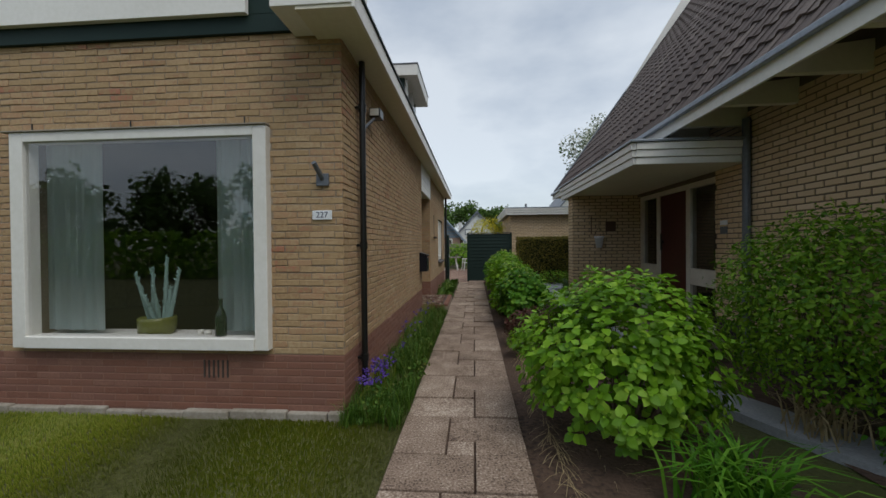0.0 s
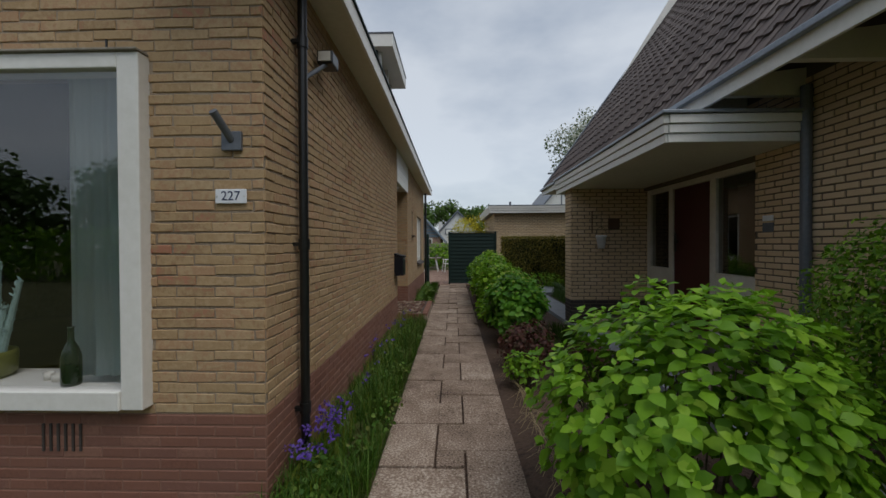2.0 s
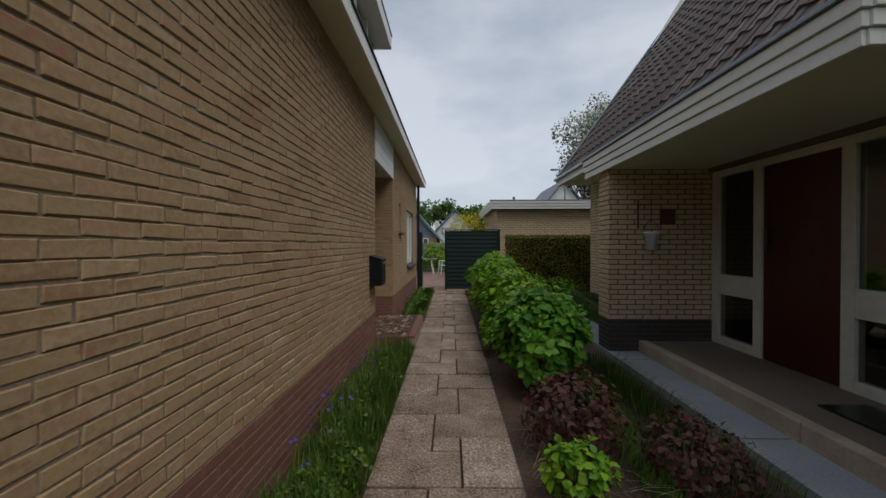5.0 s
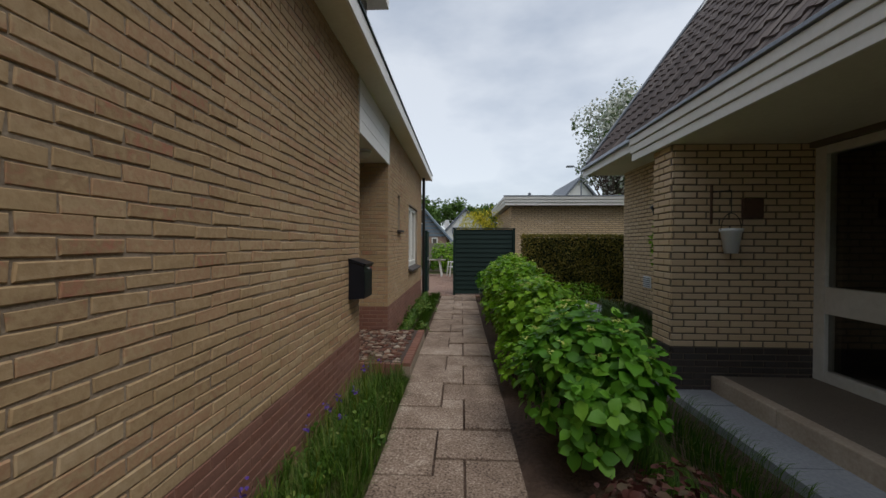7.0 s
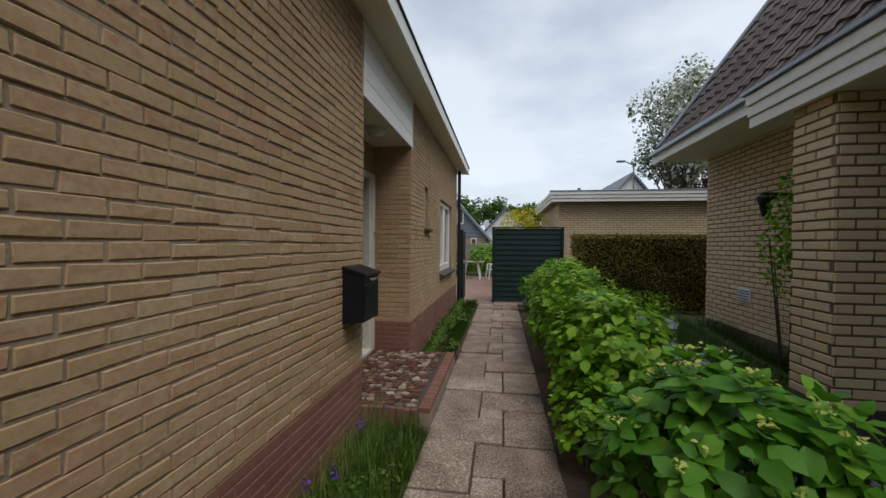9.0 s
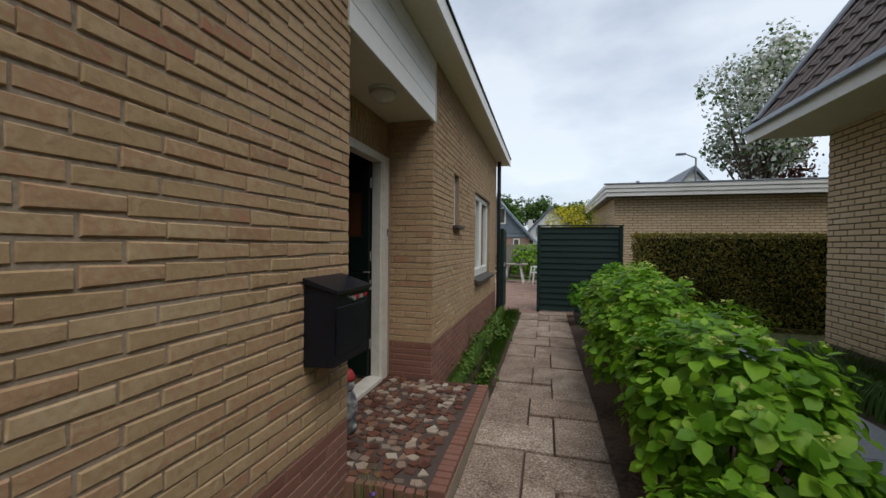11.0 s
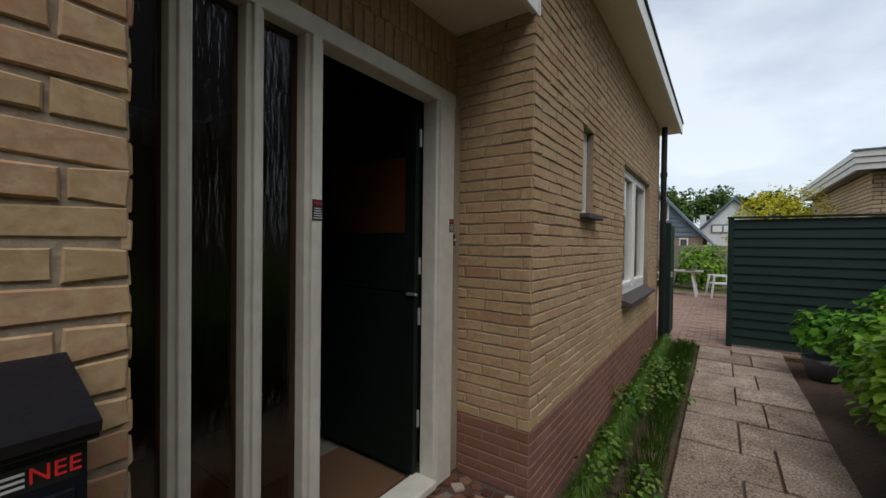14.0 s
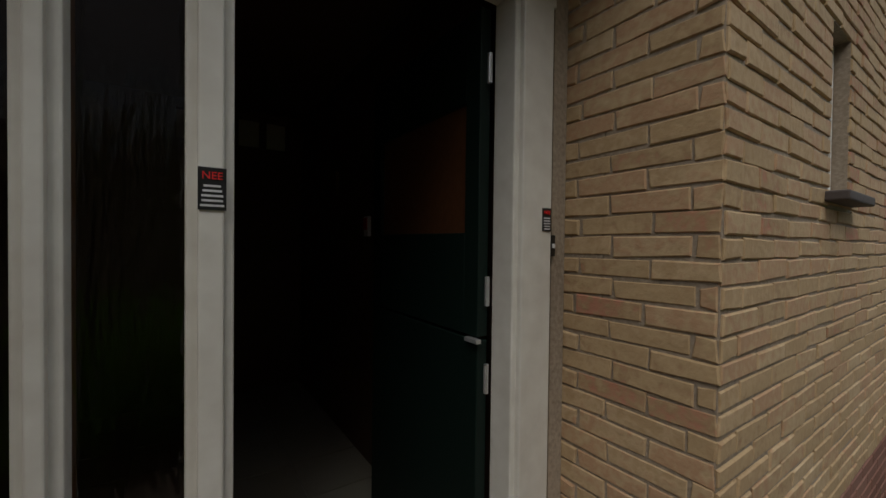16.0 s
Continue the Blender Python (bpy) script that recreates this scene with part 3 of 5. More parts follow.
part("plinth_bed", B(-7.7, WX + 0.003, FY - 0.003, FY + 0.0005, -0.25, 0.481), PLINTH_JOINT, wall_front)
part("plinth_bed", B(-1.62, WX - 0.001, 10.067, 10.0695, -0.25, 0.481), PLINTH_JOINT, wall_rev)

# eaves, roof and dormer
eave = thing("eaves", "white painted box eaves with a dark metal edge", "eaves", kind="structure")
part("soffit", B(WX - 0.2, -0.885, 2.86, 15.3, 3.205, 3.23), CREAM, eave, "cream soffit board")
part("fascia", B(-0.885, -0.86, 2.84, 15.32, 3.19, 3.345, 0.003), WHITE, eave)
part("drip_edge", B(-0.90, -0.845, 2.83, 15.33, 3.345, 3.37, 0.003), DARKGREEN, eave, "dark metal roof edge")
part("end_box", B(-1.52, -0.886, 2.85, 3.28, 3.232, 3.60, 0.004), WHITE, eave)
part("end_box", B(WX - 0.1, -0.886, 14.95, 15.3, 3.232, 3.36, 0.004), WHITE, eave)
band = thing("facade_band", "dark green painted board band above the front brickwork", "facade band", kind="structure")
part("board", B(-7.7, -1.5, 3.255, 3.298, 3.275, 3.43, 0.003), DARKGREEN, band)
part("board", B(-7.7, -1.5, 3.262, 3.298, 3.436, 4.3, 0.003), DARKGREEN, band)
part("panel", B(-7.7, -1.92, 3.20, 3.255, 3.42, 4.3, 0.004), WHITE, band, "white painted gutter panel")
gab = obj("gable", prism([(-7.6, 3.3), (-1.2, 3.3), (-4.5, 6.4)], "y", 3.31, 3.5), DARKGREEN)
tagged(gab, "dark boarded gable above the front band", "gable", kind="structure")
roof_a = thing("roof", "dark pitched roof of the brick house", "roof", kind="structure")
part("slope", prism([(-0.87, 3.37), (-4.5, 6.6), (-4.5, 6.45), (-1.0, 3.32)], "y", 3.3, 15.3), TILE, roof_a)
part("slope", prism([(-8.1, 3.37), (-4.5, 6.6), (-4.5, 6.45), (-7.9, 3.32)], "y", 3.3, 15.3), TILE, roof_a)
dormer = thing("dormer", "flat-roofed white dormer with a dark side and windows", "dormer", kind="structure")
part("roof_edge", B(-3.8, -1.19, 8.45, 10.45, 5.12, 5.36, 0.006), WHITE, dormer)
part("roofing", B(-3.8, -1.175, 8.435, 10.465, 5.362, 5.385, 0.004), GREYPIPE, dormer)
part("cheek", B(-3.6, -1.5, 8.58, 8.65, 3.9, 5.12), DARKGREEN, dormer, "dark boarded cheek")
part("cheek", B(-3.6, -1.5, 10.2, 10.27, 3.9, 5.12), DARKGREEN, dormer, "dark boarded cheek")
for y0 in (8.65, 9.43):
    w = part("window", sheet("x", -1.50, y0 + 0.07, y0 + 0.78, 4.2, 5.12, 1), GLASS, dormer)
    bm = bmesh.new()
    box(bm, -1.55, -1.44, y0, y0 + 0.07, 4.0, 5.12)
    box(bm, -1.55, -1.44, y0 + 0.07, y0 + 0.78, 4.0, 4.2)
    part("frame", bm, WHITE, w)
part("inner_wall", B(-3.5, -3.4, 8.65, 10.2, 3.9, 5.12), DARKROOM, dormer)

# front picture window
win = thing("window_1", "large picture window in a thick white timber frame", "window", kind="structure")
for nm, b in (("jamb", (-4.175, -4.045, 3.22, 3.36, 0.53, 2.47)), ("jamb", (-1.885, -1.765, 3.22, 3.36, 0.53, 2.47)), ("head", (-4.045, -1.885, 3.22, 3.36, 2.385, 2.47)), ("sill", (-4.045, -1.885, 3.205, 3.36, 0.53, 0.635))):
    part(nm, B(*b, 0.006), WHITE, win)
pane = part("pane", sheet("y", 3.25, -4.045, -1.885, 0.635, 2.385, -1), GLASS, win)
part("inner_sill", B(-4.3, -1.7, 3.36, 3.72, 0.56, 0.60, 0.005), WHITE, win, "white inner window board")
for x in (-4.0, -3.04, -1.98):
    part("hook", T((x, 3.27, 2.50), (x, 3.27, 2.56), 0.006), BLACK, win, "dark metal hook")
flash = part("lead_flashing", B(-4.25, -1.76, 3.20, 3.29, 2.472, 2.485, 0.003), CONCRETE, win)
vent = thing("wall_vent", "row of upright slots in the plinth, their shade drawn as dark strips", "vent", kind="structure")
# Solid dark strips draw the shade inside the slots; nothing is cut out.
for i in range(6):
    part("slot", B(-2.40 + i * 0.043, -2.387 + i * 0.043, 3.285, 3.2925, 0.27, 0.425), BRICK_DARK, vent)
foot = thing("footing", "crumbling pale concrete footing under the front wall", "footing", kind="structure")
x = -7.7
while x < -1.15:
    w_ = rng.uniform(0.25, 0.6)
    part("stone", B(x, min(x + w_ - 0.01, -1.12), 3.215 + rng.uniform(0, .02), 3.29, -0.12, -0.005 + rng.uniform(-.02, .015), 0.012), CONCRETE, foot)
    x += w_

# room behind the picture window
room = thing("living_room", "dim living room behind the picture window", "room", kind="structure")
# room surfaces are coloured dark for the missing light
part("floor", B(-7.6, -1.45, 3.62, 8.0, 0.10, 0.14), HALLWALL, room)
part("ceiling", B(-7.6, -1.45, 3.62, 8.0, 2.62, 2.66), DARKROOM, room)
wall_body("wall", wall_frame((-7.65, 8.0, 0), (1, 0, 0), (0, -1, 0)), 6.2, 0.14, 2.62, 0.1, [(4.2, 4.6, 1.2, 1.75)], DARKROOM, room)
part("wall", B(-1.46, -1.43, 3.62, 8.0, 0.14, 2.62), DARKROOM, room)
# Opaque pale board whose colour stands for the brightness of a far window.
part("back_window", B(-3.45, -3.05, 8.12, 8.13, 1.2, 1.75), ENAMEL, room, "small far window, its brightness put into a pale board")
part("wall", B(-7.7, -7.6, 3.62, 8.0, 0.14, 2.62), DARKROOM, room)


def curtain(x0, x1, label):
    bm = bmesh.new()
    n = 60
    grid = []
    for j, z in enumerate((0.66, 2.42)):
        grid.append([bm.verts.new((x0 + (x1 - x0) * i / n, 3.40 + 0.016 * math.sin(i * 0.42 + 0.8 * math.sin(i * 0.13)) + 0.004 * math.sin(i * 1.1 + j), z)) for i in range(n + 1)])
    for i in range(n):
        bm.faces.new((grid[0][i], grid[0][i + 1], grid[1][i + 1], grid[1][i])).smooth = True
    bmesh.ops.solidify(bm, geom=bm.faces, thickness=0.004)
    return tagged(obj("curtain", bm, CURTAIN), label, "curtain", "curtains")


curtain(-4.02, -3.46, "pale blue gathered curtain at the window")
curtain(-2.33, -1.97, "pale blue gathered curtain at the window")
pot = thing("potted_plant", "grey-green upright succulents in an olive pot on the sill", "plant")
PX, PY = -3.03, 3.52
part("pot", lathe([(0.13, 0), (0.155, 0.03), (0.16, 0.14), (0.155, 0.165), (0.14, 0.165), (0.13, 0.13)], (PX, PY, 0.60)), POTGREEN, pot)
sp, sn, sw_ = [], [], []
for lx_, hx_, h_ in ((-0.11, -0.21, 0.46), (-0.06, -0.09, 0.52), (0.0, 0.0, 0.36), (0.06, 0.08, 0.62), (0.12, 0.19, 0.50), (-0.03, -0.13, 0.30), (0.09, 0.13, 0.34)):
    foot_, head_ = Vector((PX + lx_, PY + rng.uniform(-.05, .05), 0.72)), Vector((PX + hx_, PY + rng.uniform(-.06, .06), 0.70 + h_))
    bm = tube(bmesh.new(), foot_, head_, 0.024, 0.013, 9)
    bmesh.ops.create_uvsphere(bm, u_segments=9, v_segments=6, radius=0.016, matrix=Matrix.Translation(head_))
    part("stem", bm, CACTUS, pot)
    for k in range(70):
        f_, a_ = rng.random(), rng.uniform(0, 6.283)
        sp.append(tuple(foot_.lerp(head_, f_) + Vector((math.cos(a_), math.sin(a_), 0)) * (0.022 - 0.009 * f_)))
        sn.append((math.cos(a_), math.sin(a_), 0.3))
        sw_.append((0.75 * math.cos(a_), 0.75 * math.sin(a_), 1.0))
leaf_cloud("leaves", np.array(sp), np.array(sn), 0.045, CACTUS, pot, slim=0.45, tilt=0.2, seed=3, way=np.array(sw_))
tagged(obj("bottle", lathe([(0.045, 0), (0.048, 0.02), (0.048, 0.16), (0.035, 0.21), (0.016, 0.25), (0.015, 0.32), (0.018, 0.33)], (-2.25, 3.313, 0.637)), BOTTLE), "dark green wine bottle on the window board", "bottle")
tagged(obj("candle_glass", lathe([(0.03, 0), (0.035, 0.05), (0.03, 0.05), (0.026, 0.01)], (-2.48, 3.46, 0.60)), LAMPGLASS), "small clear tealight glass on the window board", "tealight holder")
tagged(obj("candle_glass", lathe([(0.025, 0), (0.03, 0.045), (0.026, 0.045), (0.02, 0.01)], (-2.58, 3.50, 0.60)), LAMPGLASS), "small clear tealight glass on the window board", "tealight holder")

# entrance: frame, glass, door
FX = -1.56
ent = thing("door_frame", "aged white timber entrance frame with rippled side glass", "door frame", kind="structure")
for y0, y1 in ((8.415, 8.47), (8.62, 8.68), (8.83, 8.89), (9.045, 9.122), (9.835, 9.995)):
    post = part("post", B(FX - 0.09, FX, y0, y1, 0.155, 2.19, 0.005), FRAME_W, ent)
    part("stop", B(FX - 0.05, FX + 0.018, y0 + 0.018, y1 - 0.018, 0.155, 2.19, 0.004), FRAME_W, post)
part("head", B(FX - 0.09, FX + 0.008, 8.415, 10.0, 2.19, 2.265, 0.005), FRAME_W, ent)
part("sill", B(FX - 0.09, FX + 0.006, 8.47, 9.045, 0.155, 0.235, 0.005), FRAME_W, ent)
part("threshold", B(FX - 0.12, FX + 0.03, 9.122, 9.835, 0.155, 0.20, 0.008), FRAME_W, ent)
part("filler", B(FX - 0.09, FX, 10.001, 10.062, 0.155, 2.265), MORTAR, ent)
for y0, y1 in ((8.47, 8.62), (8.68, 8.83), (8.89, 9.045)):
    g = part("pane", sheet("x", FX - 0.05, y0, y1, 0.235, 2.19, 1), OBSCURE, ent, "rippled side glass with a brown reflection put into its tint")
door = thing("door_1", "dark green stable door standing open into the hall", "door")
part("lower_leaf", B(-2.43, FX - 0.10, 9.788, 9.828, 0.205, 1.17, 0.004), DOORGREEN_SHADED, door)
bm = bmesh.new()
box(bm, -2.43, -2.35, 9.788, 9.828, 1.18, 2.18, 0.003)
box(bm, -1.73, FX - 0.10, 9.788, 9.828, 1.18, 2.18, 0.003)
box(bm, -2.35, -1.73, 9.788, 9.828, 1.18, 1.50, 0.003)
box(bm, -2.35, -1.73, 9.788, 9.828, 1.91, 2.18, 0.003)
part("upper_leaf", bm, DOORGREEN_SHADED, door)
part("pane", sheet("y", 9.803, -2.35, -1.73, 1.50, 1.91, -1), AMBERPANE, door, "door pane with a weak amber backlight put into its colour")
for z in (0.5, 1.05, 1.32, 2.0):
    hg = part("hinge", T((FX - 0.095, 9.821, z - 0.045), (FX - 0.095, 9.821, z + 0.045), 0.008), STEEL, door, "steel hinge")
lever = part("latch", B(-1.70, -1.64, 9.768, 9.788, 1.165, 1.178, 0.002), STEEL, door)
hall = thing("hall", "hall behind the open door, its dimness put into brown walls", "room", kind="structure")
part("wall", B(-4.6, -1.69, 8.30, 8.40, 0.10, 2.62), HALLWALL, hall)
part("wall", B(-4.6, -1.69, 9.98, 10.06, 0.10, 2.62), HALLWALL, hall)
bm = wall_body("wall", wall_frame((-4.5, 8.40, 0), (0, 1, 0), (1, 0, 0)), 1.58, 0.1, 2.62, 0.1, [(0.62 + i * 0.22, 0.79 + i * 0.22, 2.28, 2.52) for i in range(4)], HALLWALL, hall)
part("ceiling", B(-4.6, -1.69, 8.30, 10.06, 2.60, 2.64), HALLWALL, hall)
# Opaque pale panes: the daylight is in their colour.
for i in range(4):
    part("light_pane", B(-4.57, -4.56, 9.02 + i * 0.22, 9.19 + i * 0.22, 2.28, 2.52), LAMPGLASS, hall, "small high pane with dim daylight put into its pale colour")
# Added white board behind the panes, out of sight.
part("unseen_white_board", B(-5.6, -5.5, 8.3, 10.1, 1.9, 3.0), RENDERW, hall)
for i in range(8):
    for j in range(4):
        part("floor_tile", B(-4.55 + i * 0.36, -4.195 + i * 0.36, 8.42 + j * 0.39, 8.805 + j * 0.39, 0.10, 0.155, 0.002), HALLTILE, hall)
tagged(obj("doormat", B(-2.25, -1.72, 9.16, 9.80, 0.156, 0.176, 0.006), MAT), "brown coir mat on the hall floor inside the threshold", "doormat")
sw = thing("thermostat", "small red and white control on the hall wall", "control")
part("body", B(-2.95, -2.89, 9.955, 9.979, 1.50, 1.62, 0.004), ENAMEL, sw)
part("cover", B(-2.945, -2.895, 9.948, 9.954, 1.54, 1.61, 0.002), RED_INK, sw)
pf = thing("picture_frame", "small dim brown framed card on the hall wall", "picture")
part("frame", B(-3.7, -3.45, 9.955, 9.979, 1.80, 1.96, 0.004), MAT, pf)

# stickers on the posts
def sticker(y0, y1, z0, z1, x, label):
    st = tagged(obj("sticker", B(x, x + 0.002, y0, y1, z0, z1), STICKER), label, "sticker", "door stickers")
    w_, h_ = y1 - y0, z1 - z0
    face = Matrix.Translation((x + 0.003, (y0 + y1) / 2, z1 - h_ * 0.2)) @ pose(0, 0, 0, 90, 0, 90)
    words("NEE", w_ * 0.42, face, RED_INK, st, label="red letters")
    for k in range(5):
        s_ = rng.uniform(0.3, 0.42) * w_
        part("print_line", B(x + 0.002, x + 0.003, (y0 + y1) / 2 - s_, (y0 + y1) / 2 + s_, z0 + h_ * (0.08 + k * 0.115), z0 + h_ * (0.13 + k * 0.115)), GREY_INK, st)
    return st


sticker(9.063, 9.107, 1.52, 1.595, FX + 0.019, "black sticker with red and white print on the white post")
sticker(9.935, 9.972, 1.505, 1.575, FX + 0.019, "small black sticker with red print on the white post")
bell = thing("doorbell", "small black doorbell push beside the frame", "doorbell")
part("plate", B(FX + 0.001, FX + 0.018, 9.975, 9.998, 1.43, 1.495, 0.003), BLACK, bell)
part("button", B(FX + 0.018, FX + 0.022, 9.981, 9.992, 1.455, 1.468, 0.001), GREY_INK, bell)

# recess ceiling, fascia, lamp
tagged(obj("ceiling", B(-1.62, WX - 0.001, 8.412, 10.068, 2.625, 2.66), CREAM), "cream painted board ceiling of the entrance recess", "ceiling", kind="structure")
fas = thing("porch_fascia", "white boarded panel above the entrance recess", "fascia", kind="structure")
for i in range(4):
    part("board", B(WX - 0.02, WX + 0.012, 8.395, 10.085, 2.605 + i * 0.148, 2.749 + i * 0.148, 0.004), WHITE, fas)
part("edge_trim", B(WX - 0.02, WX + 0.018, 8.38, 8.395, 2.60, 3.2, 0.002), WHITE, fas)
part("edge_trim", B(WX - 0.02, WX + 0.018, 10.085, 10.10, 2.60, 3.2, 0.002), WHITE, fas)
lamp = thing("ceiling_light", "round opal glass dome lamp on the recess ceiling, unlit", "lamp")
part("base", lathe([(0.11, -0.02), (0.115, -0.005), (0.11, 0.0)], (-1.31, 9.29, 2.625)), ENAMEL, lamp)
part("dome", lathe([(0.02, -0.10), (0.06, -0.09), (0.09, -0.06), (0.105, -0.02)], (-1.31, 9.29, 2.624)), LAMPGLASS, lamp)

# side windows
w1 = thing("window_2", "narrow slit window with a stone ledge", "window", kind="structure")
part("frame", B(WX - 0.09, WX - 0.045, 10.935, 11.195, 1.665, 2.265, 0.004), WHITE, w1)
part("pane", sheet("x", WX - 0.04, 11.04, 11.15, 1.70, 2.23, 1), GLASS, w1)
part("ledge", B(WX - 0.10, WX + 0.07, 10.86, 11.25, 1.625, 1.66, 0.006), BRICK_DARK, w1, "dark brick ledge")
w2 = thing("window_3", "white framed casement window with a dark tiled sill", "window", kind="structure")
for b in ((12.335, 12.41, 0.93, 2.245), (13.90, 13.975, 0.93, 2.245), (12.41, 13.90, 2.17, 2.245), (12.41, 13.90, 0.93, 1.0), (13.08, 13.17, 1.0, 2.17)):
    part("frame", B(WX - 0.13, WX - 0.05, *b, 0.004), WHITE, w2)
for y0, y1 in ((12.41, 13.08), (13.17, 13.90)):
    sash = part("sash", B(WX - 0.12, WX - 0.04, y0, y0 + 0.05, 1.0, 2.17, 0.004), WHITE, w2)
    part("rail", B(WX - 0.12, WX - 0.042, y0 + 0.05, y1, 1.0, 1.05, 0.004), WHITE, sash)
    part("pane", sheet("x", WX - 0.085, y0 + 0.05, y1, 1.05, 2.17, 1), GLASS, w2)
    part("net_curtain", B(WX - 0.30, WX - 0.29, y0, y0 + 0.22, 0.95, 2.2), CURTAIN, w2, "pale blue curtain behind the glass")
part("sill", prism([(WX - 0.05, 0.93), (WX + 0.09, 0.885), (WX + 0.09, 0.85), (WX - 0.05, 0.87)], "y", 12.30, 14.0), BRICK_DARK, w2, "dark tiled sill")
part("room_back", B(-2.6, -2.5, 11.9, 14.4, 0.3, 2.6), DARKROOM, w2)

# pipes, lights and plates on the walls
dp = thing("downpipe", "black plastic downpipe with brackets at the house corner", "downpipe")
part("pipe", T((-1.06, 3.71, -0.05), (-1.06, 3.71, 3.19), 0.030, seg=18), BLACK, dp)
for z in (0.35, 1.43, 2.75):
    part("collar", T((-1.06, 3.71, z - 0.035), (-1.06, 3.71, z + 0.035), 0.037, seg=18), BLACK, dp)
    part("bracket", B(-1.13, -1.06, 3.675, 3.705, z - 0.012, z + 0.012), BLACK, dp)
dp2 = thing("downpipe", "black plastic downpipe at the rear house corner", "downpipe")
part("pipe", T((-1.05, 14.82, -0.05), (-1.05, 14.82, 3.2), 0.04, seg=14), BLACK, dp2)
for z in (1.2, 2.5):
    part("collar", T((-1.05, 14.82, z - 0.035), (-1.05, 14.82, z + 0.035), 0.048, seg=14), BLACK, dp2)
fl = thing("wall_light", "small dark sensor lamp on a grey wall bracket", "wall lamp")
part("bracket", T((-1.12, 3.82, 2.55), (-1.03, 4.12, 2.80), 0.016), GREYPIPE, fl)
part("head", B(-1.09, -0.97, 4.06, 4.22, 2.78, 2.88, 0.012), BLACK, fl)
part("lens", B(-1.075, -0.985, 4.05, 4.062, 2.795, 2.865), LAMPGLASS, fl)
arm = thing("flag_holder", "grey metal flagpole holder bolted to the front wall", "flag holder")
part("plate", B(-1.345, -1.235, 3.268, 3.291, 1.945, 2.05, 0.004), GREYPIPE, arm)
part("tube", T((-1.29, 3.28, 2.0), (-1.315, 3.15, 2.12), 0.021), GREYPIPE, arm)
num = thing("house_number", "white enamel plate with dark blue house number 227", "number plate")
part("plate", B(-1.387, -1.213, 3.278, 3.288, 1.655, 1.735, 0.004), ENAMEL, num)
words("227", 0.072, Matrix.Translation((-1.30, 3.277, 1.695)) @ pose(0, 0, 0, 90, 0, 0), BLUE_INK, num, label="dark blue digits")
for x in (-1.376, -1.224):
    part("screw", T((x, 3.279, 1.695), (x, 3.275, 1.695), 0.005, seg=10), STEEL, num)

# mailbox
mb = thing("mailbox", "black metal letter box with sloping lid and red sticker", "mailbox")
part("body", prism([(WX + 0.008, 0.875), (-0.965, 0.885), (-0.965, 1.205), (WX + 0.008, 1.25)], "y", 8.0, 8.325), BLACKMETAL, mb)
part("lid", prism([(WX + 0.008, 1.252), (-0.95, 1.207), (-0.945, 1.222), (WX + 0.008, 1.275)], "y", 7.99, 8.335), BLACKMETAL, mb)
part("lip", B(-0.964, -0.955, 7.99, 8.335, 1.198, 1.208, 0.002), BLACKMETAL, mb)
part("door", B(-0.966, -0.960, 8.012, 8.313, 0.93, 1.145, 0.002), BLACKMETAL, mb)
part("lock", T((-0.965, 8.165, 1.172), (-0.953, 8.165, 1.172), 0.011, seg=16), STEEL, mb, "round steel lock")
stk = part("sticker", B(-0.9655, -0.9642, 8.18, 8.318, 1.157, 1.187), STICKER, mb, "red and white text strip")
for yc in (8.203, 8.297):
    words("NEE", 0.026, Matrix.Translation((-0.9635, yc, 1.173)) @ pose(0, 0, 0, 90, 0, 90), RED_INK, stk)
for z in (1.164, 1.171, 1.178):
    part("print_line", B(-0.9642, -0.9634, 8.228, 8.272, z, z + 0.003), GREY_INK, stk)

# garden gnome
gn = bmesh.new()
gx, gy, gz = -1.37, 8.87, 0.150
for prof in ([(0.05, 0), (0.066, 0.02), (0.06, 0.10), (0.072, 0.17), (0.056, 0.25), (0.035, 0.285)], [(0.02, 0.275), (0.046, 0.30), (0.05, 0.335), (0.042, 0.365)]):
    tmp = lathe(prof, (gx, gy, gz), 14)
    me_ = bpy.data.meshes.new("tmp")
    tmp.to_mesh(me_)
    gn.from_mesh(me_)
    tmp.free()
bmesh.ops.create_uvsphere(gn, u_segments=10, v_segments=8, radius=0.032, matrix=Matrix.Translation((gx + 0.05, gy - 0.01, gz + 0.20)))
bmesh.ops.create_uvsphere(gn, u_segments=10, v_segments=8, radius=0.030, matrix=Matrix.Translation((gx - 0.01, gy - 0.06, gz + 0.19)))
bmesh.ops.create_uvsphere(gn, u_segments=10, v_segments=8, radius=0.034, matrix=Matrix.Translation((gx + 0.04, gy + 0.0, gz + 0.04)))
cap = lathe([(0.05, 0.355), (0.052, 0.375), (0.04, 0.41), (0.02, 0.43)], (gx, gy, gz), 14)
me_ = bpy.data.meshes.new("tmp")
cap.to_mesh(me_)
cap.free()
k0 = len(gn.faces)
gn.from_mesh(me_)
gn.faces.ensure_lookup_table()
for f in gn.faces[k0:]:
    f.material_index = 1
gnome = obj("garden_statue", gn, STONEGREY)
gnome.data.materials.append(HATRED)
tagged(gnome, "small weathered grey garden statue with a red cap", "statue")

# landing
landing = thing("landing", "raised landing of broken red and white stone with a brick rim", "landing", kind="structure")
part("bed", B(-1.68, -0.66, 8.43, 10.05, -0.1, 0.138), MOSAIC_BED, landing)
part("bed", B(-0.66, -0.57, 8.43, 10.05, -0.1, 0.10), MORTAR, landing)

